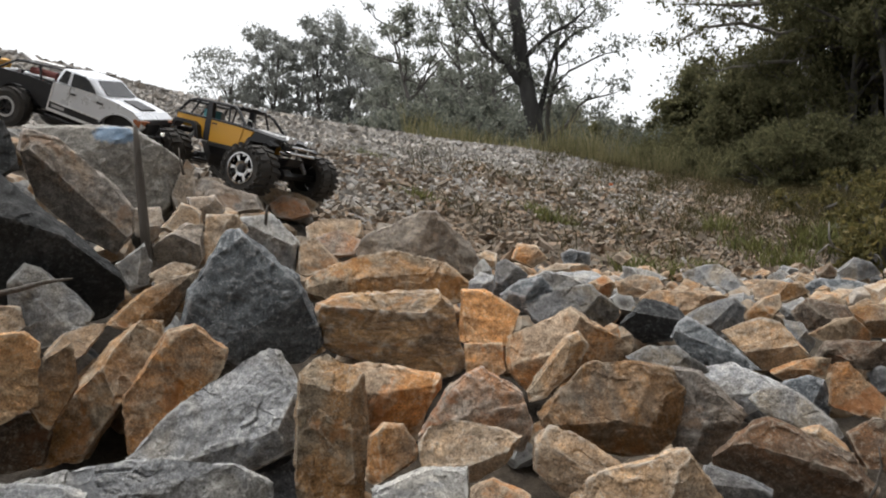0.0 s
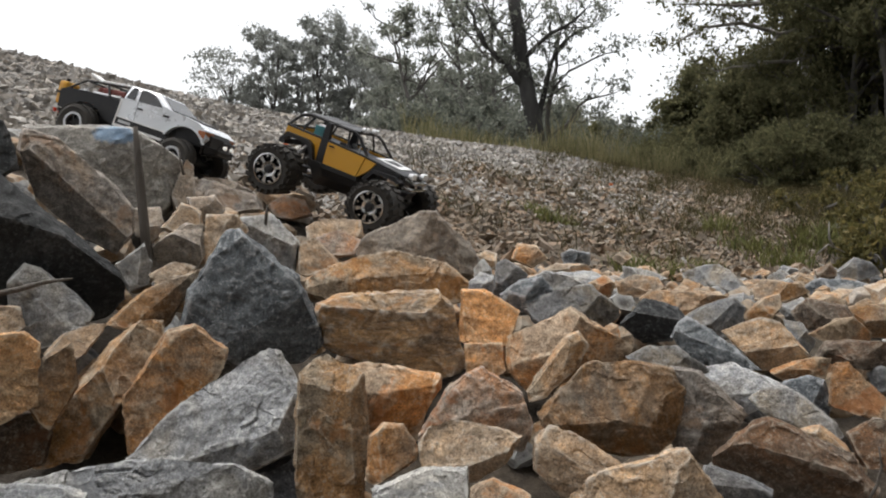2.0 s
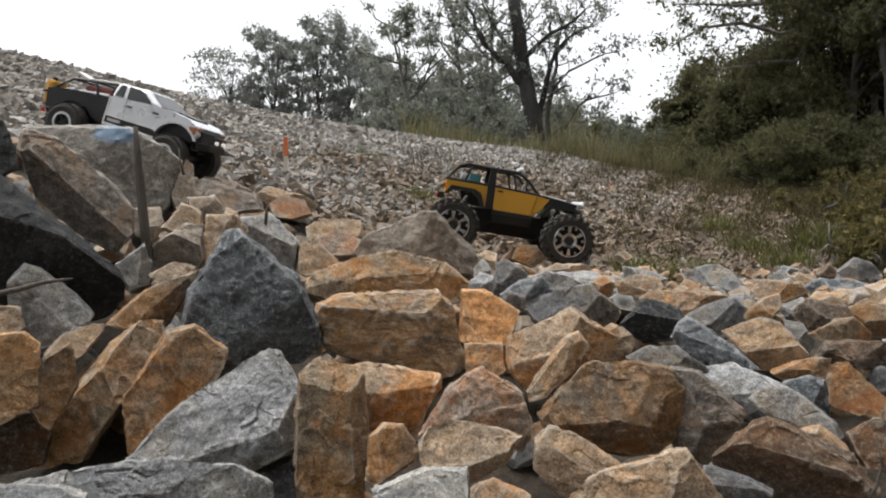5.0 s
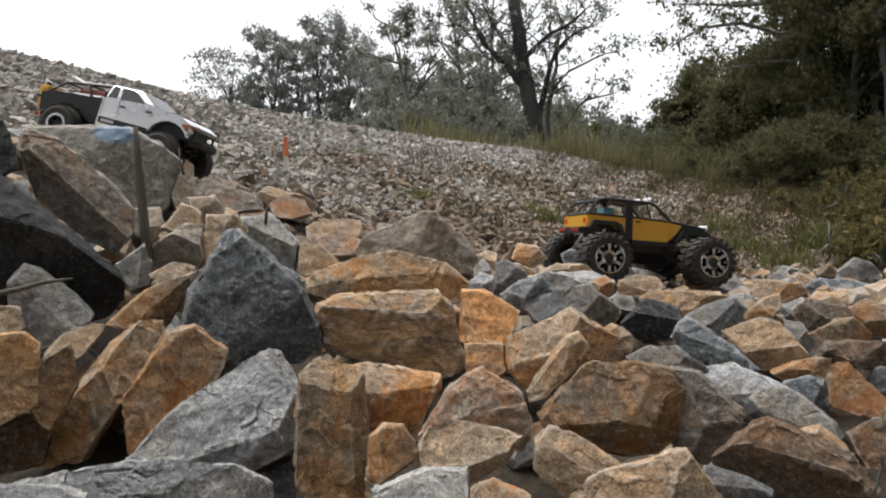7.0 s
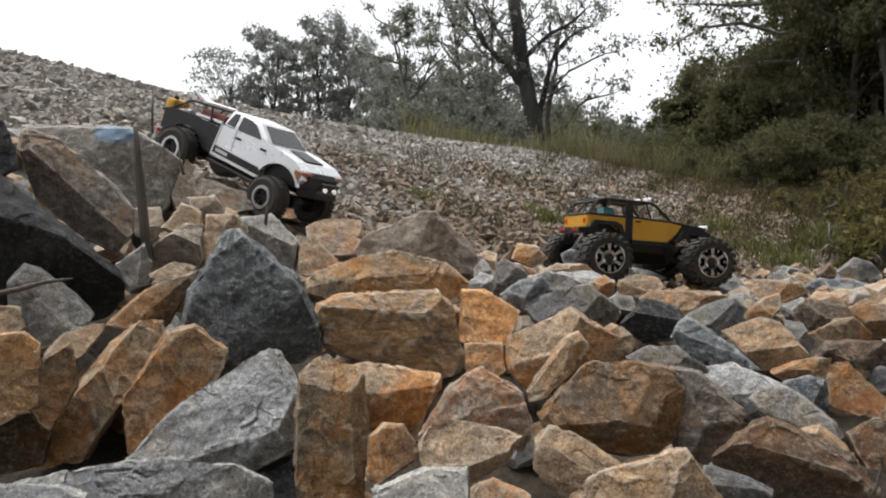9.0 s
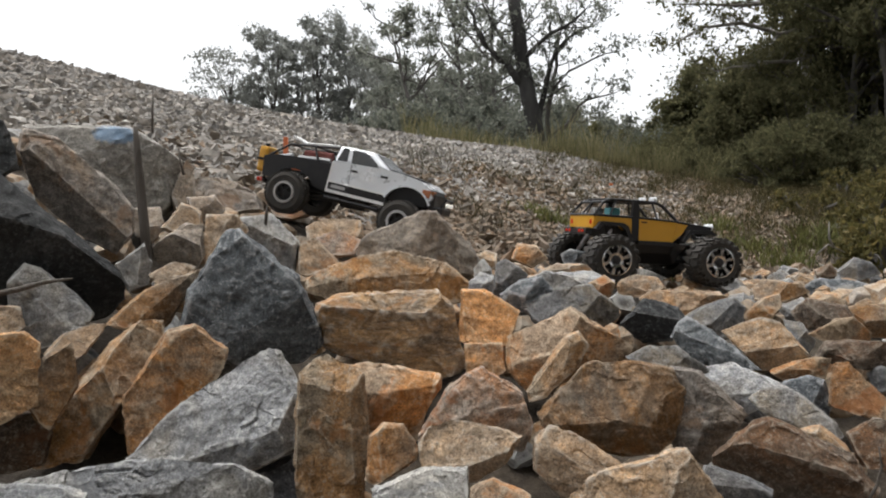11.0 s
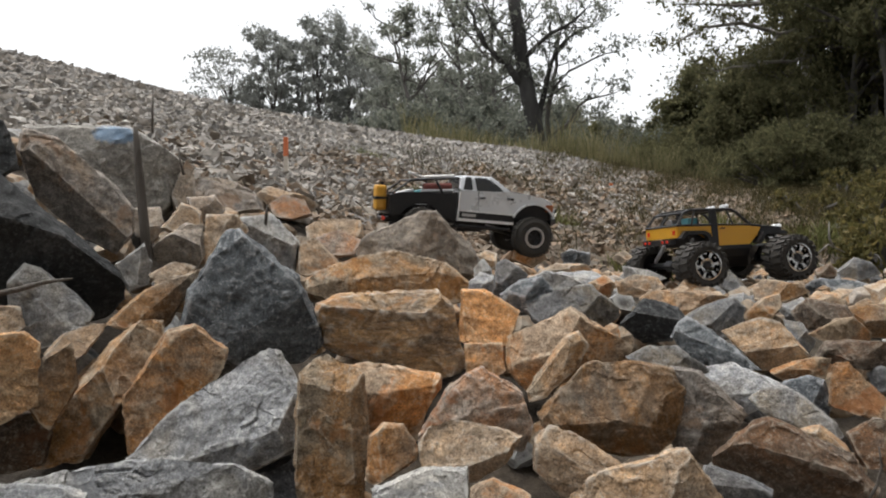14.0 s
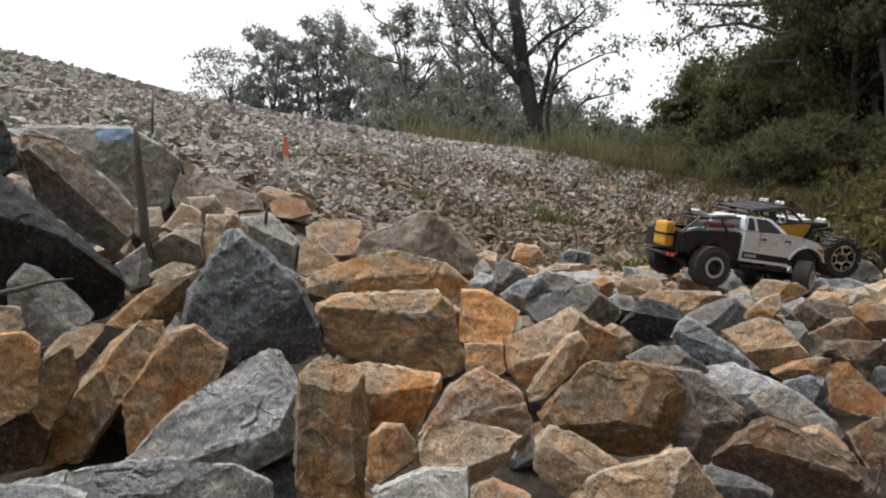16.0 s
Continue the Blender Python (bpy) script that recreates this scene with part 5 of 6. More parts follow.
def big_wheel(truck, x, y, z, side):
    wheel = new("wheel")
    wheel.parent, wheel.location = truck, (x, y, z)
    R, w = 0.072, 0.042
    bm = lathe([(0.044, -w), (0.058, -w * 1.04), (0.066, -w * 0.9), (0.0675, -w * 0.5), (0.0675, w * 0.5), (0.066, w * 0.9), (0.058, w * 1.04), (0.044, w), (0.040, 0.0)])
    for k in range(20):
        a = k * 6.28319 / 20
        lug(bm, R, a, -w * 0.98, -w * 0.12, 0.0062, 0.005, 0.003)
        lug(bm, R, a + 0.157, w * 0.12, w * 0.98, 0.0062, 0.005, -0.003)
        lug(bm, 0.0655, a + 0.08, -w * 1.13, -w * 0.9, 0.004, 0.010, 0)
        lug(bm, 0.0655, a + 0.08, w * 0.9, w * 1.13, 0.004, 0.010, 0)
    part("tyre", bm, M_RUBBER, wheel, "black knobbly tyre")
    o = side * w
    bm = lathe([(0.0445, o * 1.06), (0.0405, o * 1.08), (0.038, o * 0.82), (0.0385, o * 0.2), (0.044, o * 0.2)])
    for k in range(6):
        a = k * 6.28319 / 6
        lug(bm, 0.0395, a, o * 0.62, o * 0.93, 0.0058, 0.020, 0)
        lug(bm, 0.0395, a + 0.5236, o * 0.62, o * 0.88, 0.0032, 0.006, 0)
    plate = lathe([(0.0235, o * 0.62), (0.0235, o * 0.86), (0.021, o * 0.95), (0.012, o * 0.9), (0.001, o * 0.9), (0.001, o * 0.62)], 24)
    merged = bpy.data.meshes.new("rim_plate")
    plate.to_mesh(merged)
    plate.free()
    bm.from_mesh(merged)
    part("rim", bm, M_CHROME, wheel, "satin chrome six-spoke rim")
    part("hub", lathe([(0.012, o * 0.55), (0.012, o * 1.0), (0.007, o * 1.04), (0.001, o * 1.04), (0.001, o * 0.55)], 14), M_BLACK, wheel)
    part("brake_disc", lathe([(0.038, o * 0.25), (0.038, o * 0.3), (0.001, o * 0.3), (0.001, o * 0.25)], 24), M_BLACK, wheel)
    return wheel


def small_wheel(truck, x, y, z, side):
    wheel = new("wheel")
    wheel.parent, wheel.location = truck, (x, y, z)
    R, w = 0.0565, 0.021
    bm = lathe([(0.028, -w), (0.044, -w * 1.1), (0.052, -w * 0.92), (0.0545, -w * 0.55), (0.0545, w * 0.55), (0.052, w * 0.92), (0.044, w * 1.1), (0.028, w), (0.026, 0.0)])
    for k in range(34):
        a = k * 6.28319 / 34
        lug(bm, R, a, -w * 0.95, -w * 0.1, 0.0036, 0.003, 0.002)
        lug(bm, R, a + 0.105, w * 0.1, w * 0.95, 0.0036, 0.003, -0.002)
    part("tyre", bm, M_RUBBER, wheel, "black all-terrain tyre")
    o = side * w
    part("rim", lathe([(0.0295, o * 1.04), (0.0285, o * 1.16), (0.0225, o * 1.16), (0.0215, o * 0.9), (0.0225, o * 0.3), (0.0285, o * 0.3)]), M_ALLOY, wheel, "silver beadlock ring")
    bm = lathe([(0.0222, o * 0.35), (0.0222, o * 0.5), (0.009, o * 0.72), (0.001, o * 0.75), (0.001, o * 0.35)], 24)
    for k in range(5):
        lug(bm, 0.0215, k * 6.28319 / 5, o * 0.5, o * 0.85, 0.0035, 0.015, 0)
    part("hub", bm, M_BLACK, wheel)
    return wheel


def running_gear(truck, base, track, low, front_low, shock_mat):
    for x, z in ((0.0, 0.0), (base, front_low)):
        axle = part("axle", rods([[(x, -track, z), (x, track, z)]], 0.011), M_BLACK, truck)
        part("differential", shell([(x + 0.024 * math.cos(a), y, z + 0.02 * math.sin(a)) for a in (0, 1.05, 2.1, 3.14, 4.2, 5.2) for y in (-0.022, 0.02)], 0.004), M_BLACK, axle)
        for s in (-1, 1):
            top = (x + (0.03 if x == 0 else -0.03), s * 0.07, z + 0.085)
            foot = (x, s * track * 0.72, z + 0.012)
            shock = part("shock_absorber", rods([[foot, tuple((p + q) / 2 for p, q in zip(foot, top)), top]], 0.006), shock_mat, truck)
            coil = []
            for i in range(33):
                f = 0.15 + 0.6 * i / 32
                c = Vector(foot).lerp(Vector(top), f)
                coil.append((c.x + 0.009 * math.cos(i * 1.2), c.y + 0.009 * math.sin(i * 1.2), c.z))
            part("spring", rods([coil], 0.0017, 5), M_ALLOY, shock)
    part("drive_shaft", rods([[(0.02, 0.0, 0.005), (base * 0.5, 0.0, low + 0.02), (base - 0.02, 0.0, front_low + 0.005)]], 0.006), M_ALLOY, truck)
    for s in (-1, 1):
        part("link_arm", rods([[(0.0, s * 0.05, -0.005), (base * 0.42, s * 0.035, low + 0.01)]], 0.005), M_BLACK, truck)
        part("link_arm", rods([[(base, s * 0.05, front_low - 0.005), (base * 0.6, s * 0.035, low + 0.01)]], 0.005), M_BLACK, truck)


def arc(cx, cz, r, a0, a1, n):
    return [(cx + r * math.cos(radians(a0 + (a1 - a0) * i / n)), cz + r * math.sin(radians(a0 + (a1 - a0) * i / n))) for i in range(n + 1)]


def crawler_truck():
    """Yellow-bodied big-wheeled truck. The origin is the middle of the rear axle, x is forward."""
    t = tagged(new("monster_truck"), "yellow and black radio-controlled monster truck with a roll cage", "model truck")
    part("chassis", shell([(0.03, y, 0.055) for y in (-0.05, 0.05)] + [(0.29, y, 0.05) for y in (-0.05, 0.05)] + [(0.07, y, -0.012) for y in (-0.045, 0.045)] + [(0.25, y, -0.012) for y in (-0.045, 0.045)]
                          + [(0.10, y, 0.056) for y in (-0.095, 0.095)] + [(0.225, y, 0.056) for y in (-0.095, 0.095)] + [(0.11, y, 0.022) for y in (-0.085, 0.085)] + [(0.22, y, 0.022) for y in (-0.085, 0.085)], 0.004), M_BLACK, t)
    running_gear(t, 0.32, 0.15, -0.01, 0.006, M_ALLOY)
    for s in (-1, 1):
        yo, yi = s * 0.098, s * 0.088
        q = prism([(-0.032, 0.088), (-0.032, 0.124), (0.084, 0.121), (0.088, 0.060), (0.078, 0.060)] + arc(0.012, 0.035, 0.068, 22, 108, 8), yi, yo, 0.002)
        part("rear_quarter", q, M_YELLOW, t)
        part("rear_fender", prism([(-0.036, 0.086), (-0.020, 0.108), (0.048, 0.107), (0.066, 0.098), (0.082, 0.058), (0.072, 0.058), (0.056, 0.088), (0.044, 0.096), (-0.012, 0.097), (-0.026, 0.082)], s * 0.085, s * 0.116, 0.003), M_BLACK, t)
        part("pillar", prism([(0.084, 0.058), (0.106, 0.058), (0.104, 0.124), (0.100, 0.172), (0.084, 0.172), (0.082, 0.122)], s * 0.086, s * 0.101, 0.002), M_BLACK, t)
        door = part("door", prism([(0.107, 0.057), (0.215, 0.056), (0.226, 0.116), (0.104, 0.121)], s * 0.088, s * 0.1, 0.004), M_YELLOW, t)
        part("door_handle", box(0.112, 0.128, s * 0.100, s * 0.104, 0.110, 0.114, 0.001), M_BLACK, door)
        part("sill", box(0.105, 0.222, s * 0.086, s * 0.103, 0.046, 0.058), M_BLACK, t)
        part("front_wing", prism([(0.217, 0.057), (0.2275, 0.115), (0.262, 0.111), (0.246, 0.084)], s * 0.084, s * 0.098, 0.002), M_YELLOW, t)
        part("bonnet_side", prism([(0.264, 0.112), (0.34, 0.105), (0.34, 0.088), (0.252, 0.088)], s * 0.080, s * 0.096, 0.002), M_BLACK, t)
        part("front_fender", prism([(0.240, 0.062), (0.262, 0.096), (0.335, 0.098), (0.352, 0.088), (0.344, 0.082), (0.330, 0.088), (0.270, 0.086), (0.250, 0.058)], s * 0.080, s * 0.114, 0.003), M_BLACK, t)
        part("belt_rail", rods([[(-0.034, s * 0.097, 0.126), (0.105, s * 0.098, 0.124), (0.228, s * 0.096, 0.119), (0.345, s * 0.088, 0.106)]], 0.0035), M_BLACK, t)
        part("cage_rail", rods([[(-0.034, s * 0.095, 0.126), (-0.004, s * 0.084, 0.166), (0.02, s * 0.082, 0.174), (0.165, s * 0.080, 0.172), (0.185, s * 0.081, 0.163), (0.232, s * 0.092, 0.118)]], 0.0045), M_BLACK, t)
        part("cage_brace", rods([[(0.035, s * 0.083, 0.174), (0.015, s * 0.094, 0.124)]], 0.003), M_BLACK, t)
        part("cage_brace", rods([[(0.150, s * 0.082, 0.172), (0.165, s * 0.094, 0.121)]], 0.003), M_BLACK, t)
        tail = part("tail_light", box(-0.0385, -0.031, s * 0.076 - 0.006, s * 0.076 + 0.006, 0.098, 0.112, 0.002), M_RED, t, "glowing red tail lamp")
        part("seat", shell([(0.12, s * 0.04 + d, z) for d in (-0.02, 0.02) for z in (0.06, 0.13)] + [(0.15, s * 0.04 + d, z) for d in (-0.02, 0.02) for z in (0.06, 0.09)]), M_BLACK, t)
    part("bonnet", shell([(0.228, y, 0.121) for y in (-0.088, 0.088)] + [(0.345, y, 0.107) for y in (-0.078, 0.078)] + [(0.228, y, 0.10) for y in (-0.088, 0.088)] + [(0.345, y, 0.085) for y in (-0.078, 0.078)] + [(0.28, 0.0, 0.124)], 0.005), M_BLACK, t, "black bonnet")
    # white plate imitates the bright reflection on the black bonnet
    part("bonnet_reflection", shell([(0.24, y, 0.124) for y in (-0.055, 0.055)] + [(0.318, y, 0.117) for y in (-0.045, 0.045)] + [(0.24, y, 0.119) for y in (-0.055, 0.055)] + [(0.318, y, 0.108) for y in (-0.045, 0.045)], 0.002), M_WHITE, t, "white patch standing in for a reflection on the bonnet")
    part("roof", shell([(0.012, y, 0.173) for y in (-0.078, 0.078)] + [(0.165, y, 0.172) for y in (-0.076, 0.076)] + [(0.012, y, 0.178) for y in (-0.07, 0.07)] + [(0.16, y, 0.177) for y in (-0.068, 0.068)], 0.002), M_BLACK, t)
    for x, w, z in ((-0.003, 0.083, 0.166), (0.05, 0.083, 0.175), (0.105, 0.083, 0.175), (0.165, 0.083, 0.172), (0.232, 0.092, 0.119)):
        part("cage_bar", rods([[(x, -w, z), (x, w, z)]], 0.004), M_BLACK, t)
    part("tailgate", box(-0.036, -0.030, -0.094, 0.094, 0.088, 0.123, 0.002), M_YELLOW, t)
    part("rear_window_frame", rods([[(-0.035, -0.094, 0.126), (-0.035, 0.094, 0.126)], [(-0.035, 0, 0.126), (-0.004, 0, 0.166)]], 0.0035), M_BLACK, t)
    bumper = part("rear_bumper", box(-0.055, -0.036, -0.085, 0.085, 0.068, 0.084), M_BLACK, t)
    for y in (-0.066, -0.04, 0.04, 0.066):
        part("marker_lamp", shell([(-0.059 + 0.005 * k, y + 0.005 * math.cos(a), 0.077 + 0.005 * math.sin(a)) for k in (0, 1) for a in (0, 1.05, 2.1, 3.14, 4.2, 5.2)], 0.001), M_RED, bumper)
    part("cabin_tub", shell([(0.0, y, 0.118) for y in (-0.082, 0.082)] + [(0.225, y, 0.112) for y in (-0.082, 0.082)] + [(0.02, y, 0.06) for y in (-0.07, 0.07)] + [(0.22, y, 0.055) for y in (-0.07, 0.07)], 0.003), M_BLACK, t)
    part("battery_box", box(0.030, 0.062, -0.055, -0.015, 0.118, 0.150), M_TEAL, t, "teal box behind the seats")
    part("motor", shell([(0.005 + 0.03 * k, 0.02 + 0.018 * math.cos(a), 0.135 + 0.016 * math.sin(a)) for k in (0, 1) for a in (0, 0.8, 1.6, 2.4, 3.14, 3.9, 4.7, 5.5)], 0.002), M_ALLOY, t)
    part("steering_wheel", rods([[(0.19 + 0.006 * math.cos(a), -0.04 + 0.02 * math.cos(a), 0.128 + 0.016 * math.sin(a)) for a in [k * 0.6283 for k in range(11)]]], 0.002, 5), M_WHITE, t)
    bar = part("roof_lamp_bar", rods([[(0.172, -0.055, 0.177), (0.172, 0.055, 0.177)]], 0.003), M_BLACK, t)
    for y in (-0.047, -0.026, 0.026, 0.047):
        part("roof_lamp", shell([(0.170 + 0.010 * k, y + (0.0085 - 0.002 * (1 - k)) * math.cos(a), 0.1835 + (0.0085 - 0.002 * (1 - k)) * math.sin(a)) for k in (0, 1) for a in [j * 0.785 for j in range(8)]], 0.001), M_CLEAR, bar, "clear round roof lamp")
    part("grille", box(0.340, 0.347, -0.062, 0.062, 0.078, 0.106), M_BLACK, t)
    fb = part("front_bumper", rods([[(0.345, -0.07, 0.072), (0.372, -0.06, 0.074), (0.372, 0.06, 0.074), (0.345, 0.07, 0.072)], [(0.345, -0.06, 0.098), (0.370, -0.052, 0.092), (0.370, 0.052, 0.092), (0.345, 0.06, 0.098)],
                                    [(0.372, -0.03, 0.074), (0.370, -0.03, 0.092)], [(0.372, 0.03, 0.074), (0.370, 0.03, 0.092)]], 0.0045), M_CHROME, t, "chrome tube bumper")
    for y in (-0.056, -0.036, 0.036, 0.056):
        part("headlight", shell([(0.352 + 0.014 * k, y + (0.0105 - 0.003 * (1 - k)) * math.cos(a), 0.110 + (0.0105 - 0.003 * (1 - k)) * math.sin(a)) for k in (0, 1) for a in [j * 0.785 for j in range(8)]], 0.001), M_CLEAR, fb, "clear headlight in a chrome bowl")
    part("skid_plate", shell([(0.30, y, 0.05) for y in (-0.04, 0.04)] + [(0.36, y, 0.06) for y in (-0.04, 0.04)] + [(0.30, y, 0.02) for y in (-0.03, 0.03)] + [(0.345, y, 0.035) for y in (-0.03, 0.03)]), M_BLACK, t)
    wheels = [big_wheel(t, x, s * 0.152, z, s) for x, z in ((0.0, 0.0), (0.32, 0.008)) for s in (-1, 1)]
    return t, wheels


def face_patch(corners, rows, lift=0.0012, thick=0.002):
    """A thin pane on a four-cornered face; rows are (u, v) of its outline on that face."""
    a, b, c, d = [Vector(p) for p in corners]
    n = (b - a).cross(d - a).normalized()
    bm = bmesh.new()
    front, back = [], []
    for u, v in rows:
        p = (a * (1 - u) + b * u) * (1 - v) + (d * (1 - u) + c * u) * v
        front.append(bm.verts.new(p + n * lift))
        back.append(bm.verts.new(p - n * thick))
    m = len(rows)
    bm.faces.new(front)
    bm.faces.new(back[::-1])
    for i in range(m):
        bm.faces.new((front[i], back[i], back[(i + 1) % m], front[(i + 1) % m]))
    bmesh.ops.recalc_face_normals(bm, faces=bm.faces)
    return bm


def pickup_truck():
    """Silver extra-cab pickup with a black tray. The origin is the middle of the rear axle, x is forward."""
    t = tagged(new("pickup_truck"), "silver radio-controlled pickup truck with a loaded black tray", "model truck")
    part("frame_rail", box(-0.10, 0.35, -0.045, -0.030, 0.012, 0.030), M_BLACK, t)
    part("frame_rail", box(-0.10, 0.35, 0.030, 0.045, 0.012, 0.030), M_BLACK, t)
    part("gearbox", shell([(0.11, y, 0.03) for y in (-0.035, 0.035)] + [(0.21, y, 0.03) for y in (-0.035, 0.035)] + [(0.12, y, -0.012) for y in (-0.025, 0.025)] + [(0.19, y, -0.012) for y in (-0.025, 0.025)]), M_BLACK, t)
    running_gear(t, 0.316, 0.095, -0.005, -0.018, M_BLACK)
    low = [(0.098, 0.022), (0.262, 0.014), (0.266, 0.030)] + arc(0.322, 0.008, 0.066, 152, 32, 10) + [(0.385, 0.056), (0.376, 0.078), (0.352, 0.092), (0.300, 0.102), (0.248, 0.107), (0.106, 0.104)]
    body = part("cab_body", prism(low, -0.096, 0.096, 0.009), M_SILVER, t, "silver cab and bonnet shell")
    belt, top = 0.104, 0.148
    B = [(0.106, -0.092, belt), (0.262, -0.090, belt), (0.262, 0.090, belt), (0.106, 0.092, belt)]
    T = [(0.113, -0.077, top), (0.205, -0.075, top - 0.002), (0.205, 0.075, top - 0.002), (0.113, 0.077, top)]
    part("cab_roof", shell(B + T, 0.009), M_SILVER, t, smooth=False)
    for s, (q0, q1, q2, q3) in ((-1, (B[0], B[1], T[1], T[0])), (1, (B[2], B[3], T[3], T[2]))):
        def uv(rows):
            return rows if s < 0 else [(1 - u, v) for u, v in rows][::-1]
        part("quarter_window", face_patch((q0, q1, q2, q3), uv([(0.06, 0.10), (0.24, 0.10), (0.28, 0.88), (0.13, 0.88)]), 0.0016), M_GLASS, t, "smoked quarter window")
        part("side_window", face_patch((q0, q1, q2, q3), uv([(0.32, 0.06), (0.82, 0.06), (0.84, 0.30), (0.80, 0.70), (0.72, 0.88), (0.38, 0.88)]), 0.0016), M_GLASS, t, "smoked door window")
        part("side_stripe", prism([(0.104, 0.030), (0.264, 0.022), (0.268, 0.040), (0.104, 0.049)], s * 0.0945, s * 0.0972), M_BLACK, t, "black lower door stripe")
        part("stripe_line", prism([(0.103, 0.049), (0.268, 0.040), (0.268, 0.044), (0.103, 0.053)], s * 0.0945, s * 0.0978), M_WHITE, t)
        # two white strips drawn for the highlights along sill and rear cab edge
        part("sill_highlight", prism([(0.101, 0.0225), (0.263, 0.0145), (0.2635, 0.0215), (0.1015, 0.029)], s * 0.0945, s * 0.0978), M_WHITE, t)
        part("cab_edge_highlight", prism([(0.0985, 0.024), (0.103, 0.024), (0.109, 0.102), (0.1055, 0.104)], s * 0.0945, s * 0.0976), M_WHITE, t)
        part("stripe_mark", prism([(0.112, 0.035), (0.152, 0.033), (0.153, 0.041), (0.113, 0.043)], s * 0.0945, s * 0.0976), M_ALLOY, t)
        part("door_seam", prism([(0.158, 0.052), (0.1595, 0.052), (0.1595, 0.104), (0.158, 0.104)], s * 0.0945, s * 0.0964), M_BLACK, t)
        part("door_handle", box(0.163, 0.178, s * 0.095, s * 0.0995, 0.084, 0.089, 0.001), M_BLACK, t)
        part("wing_badge", box(0.242, 0.262, s * 0.095, s * 0.0978, 0.083, 0.089, 0.001), M_BLACK, t)
        part("wheel_flare", prism(arc(0.322, 0.008, 0.069, 155, 25, 12) + arc(0.322, 0.008, 0.0645, 25, 155, 12), s * 0.092, s * 0.103, 0.002), M_SILVER, t)
        part("rock_slider", rods([[(0.095, s * 0.085, 0.010), (0.10, s * 0.098, 0.008), (0.25, s * 0.098, 0.001), (0.255, s * 0.085, 0.003)]], 0.0045), M_BLACK, t)
        part("headlamp", shell([(0.386 - 0.022 * k - 0.006 * (j > 0), s * (0.068 + 0.014 * j), 0.054 + 0.020 * m) for k in (0, 1) for j in (-1, 2.1) for m in (0, 1)], 0.002), M_AMBER, t, "tinted headlamp")
        part("tray_side", prism([(-0.087, 0.034), (-0.060, 0.030)] + arc(0.0, -0.002, 0.068, 150, 28, 8) + [(0.096, 0.022), (0.100, 0.094), (0.02, 0.098), (-0.060, 0.094), (-0.090, 0.086)], s * 0.083, s * 0.092, 0.002), M_BLACK, t)
        part("rack_rail", rods([[(-0.086, s * 0.078, 0.086), (-0.03, s * 0.070, 0.128), (0.106, s * 0.066, 0.140)], [(0.04, s * 0.070, 0.134), (0.06, s * 0.083, 0.095)]], 0.0032), M_BLACK, t)
        part("tail_lamp", shell([(-0.100 - 0.005 * k, -0.066 + s * 0.011 + 0.006 * j, 0.016 + 0.011 * m) for k in (0, 1) for j in (-1, 1) for m in (0, 1)], 0.002), M_RED, t, "glowing red tail lamp")
    part("windscreen", face_patch((B[1], B[2], T[2], T[1]), [(0.08, 0.10), (0.92, 0.10), (0.90, 0.88), (0.10, 0.88)], 0.0016), M_GLASS, t, "smoked windscreen")
    part("rear_screen", face_patch((B[3], B[0], T[0], T[3]), [(0.12, 0.15), (0.88, 0.15), (0.86, 0.85), (0.14, 0.85)], 0.0016), M_GLASS, t)
    part("bonnet_scoop", shell([(0.285, y, 0.108) for y in (-0.035, 0.035)] + [(0.345, y, 0.0975) for y in (-0.04, 0.04)] + [(0.285, y, 0.10) for y in (-0.035, 0.035)] + [(0.345, y, 0.09) for y in (-0.04, 0.04)], 0.002), M_BLACK, t, "black patch on the bonnet")
    part("grille", shell([(0.374, y, z) for y in (-0.09, 0.09) for z in (0.032, 0.070)] + [(0.3875, y, z) for y in (-0.066, 0.066) for z in (0.034, 0.066)] + [(0.380, y, 0.078) for y in (-0.05, 0.05)], 0.003), M_BLACK, t, "black grille and lower front")
    part("inner_arch", box(0.268, 0.372, -0.084, 0.084, 0.03, 0.072, 0.004), M_BLACK, t)
    bumper = part("front_bumper", shell([(0.380, y, 0.014) for y in (-0.085, 0.085)] + [(0.380, y, 0.036) for y in (-0.085, 0.085)] + [(0.408, y, 0.018) for y in (-0.05, 0.05)] + [(0.408, y, 0.036) for y in (-0.05, 0.05)], 0.004), M_BLACK, t, "black stubby front bumper")
    part("bull_bar", rods([[(0.40, -0.045, 0.034), (0.410, -0.040, 0.058), (0.410, 0.040, 0.058), (0.40, 0.045, 0.034)]], 0.0035), M_BLACK, bumper)
    for y in (-0.022, 0.022):
        part("spot_lamp", shell([(0.408 + 0.009 * k, y + (0.0065 - 0.002 * (1 - k)) * math.cos(a), 0.045 + (0.0065 - 0.002 * (1 - k)) * math.sin(a)) for k in (0, 1) for a in [j * 0.785 for j in range(8)]], 0.001), M_LAMP, bumper, "lit white spot lamp")
    part("tray_floor", box(-0.085, 0.098, -0.083, 0.083, 0.056, 0.062), M_BLACK, t)
    part("tray_front", box(0.096, 0.102, -0.083, 0.083, 0.056, 0.100), M_BLACK, t)
    part("tailgate", box(-0.091, -0.085, -0.083, 0.083, 0.034, 0.086), M_BLACK, t)
    part("rear_bumper", rods([[(-0.086, -0.08, 0.026), (-0.097, -0.06, 0.020), (-0.097, 0.06, 0.020), (-0.086, 0.08, 0.026)]], 0.005), M_BLACK, t)
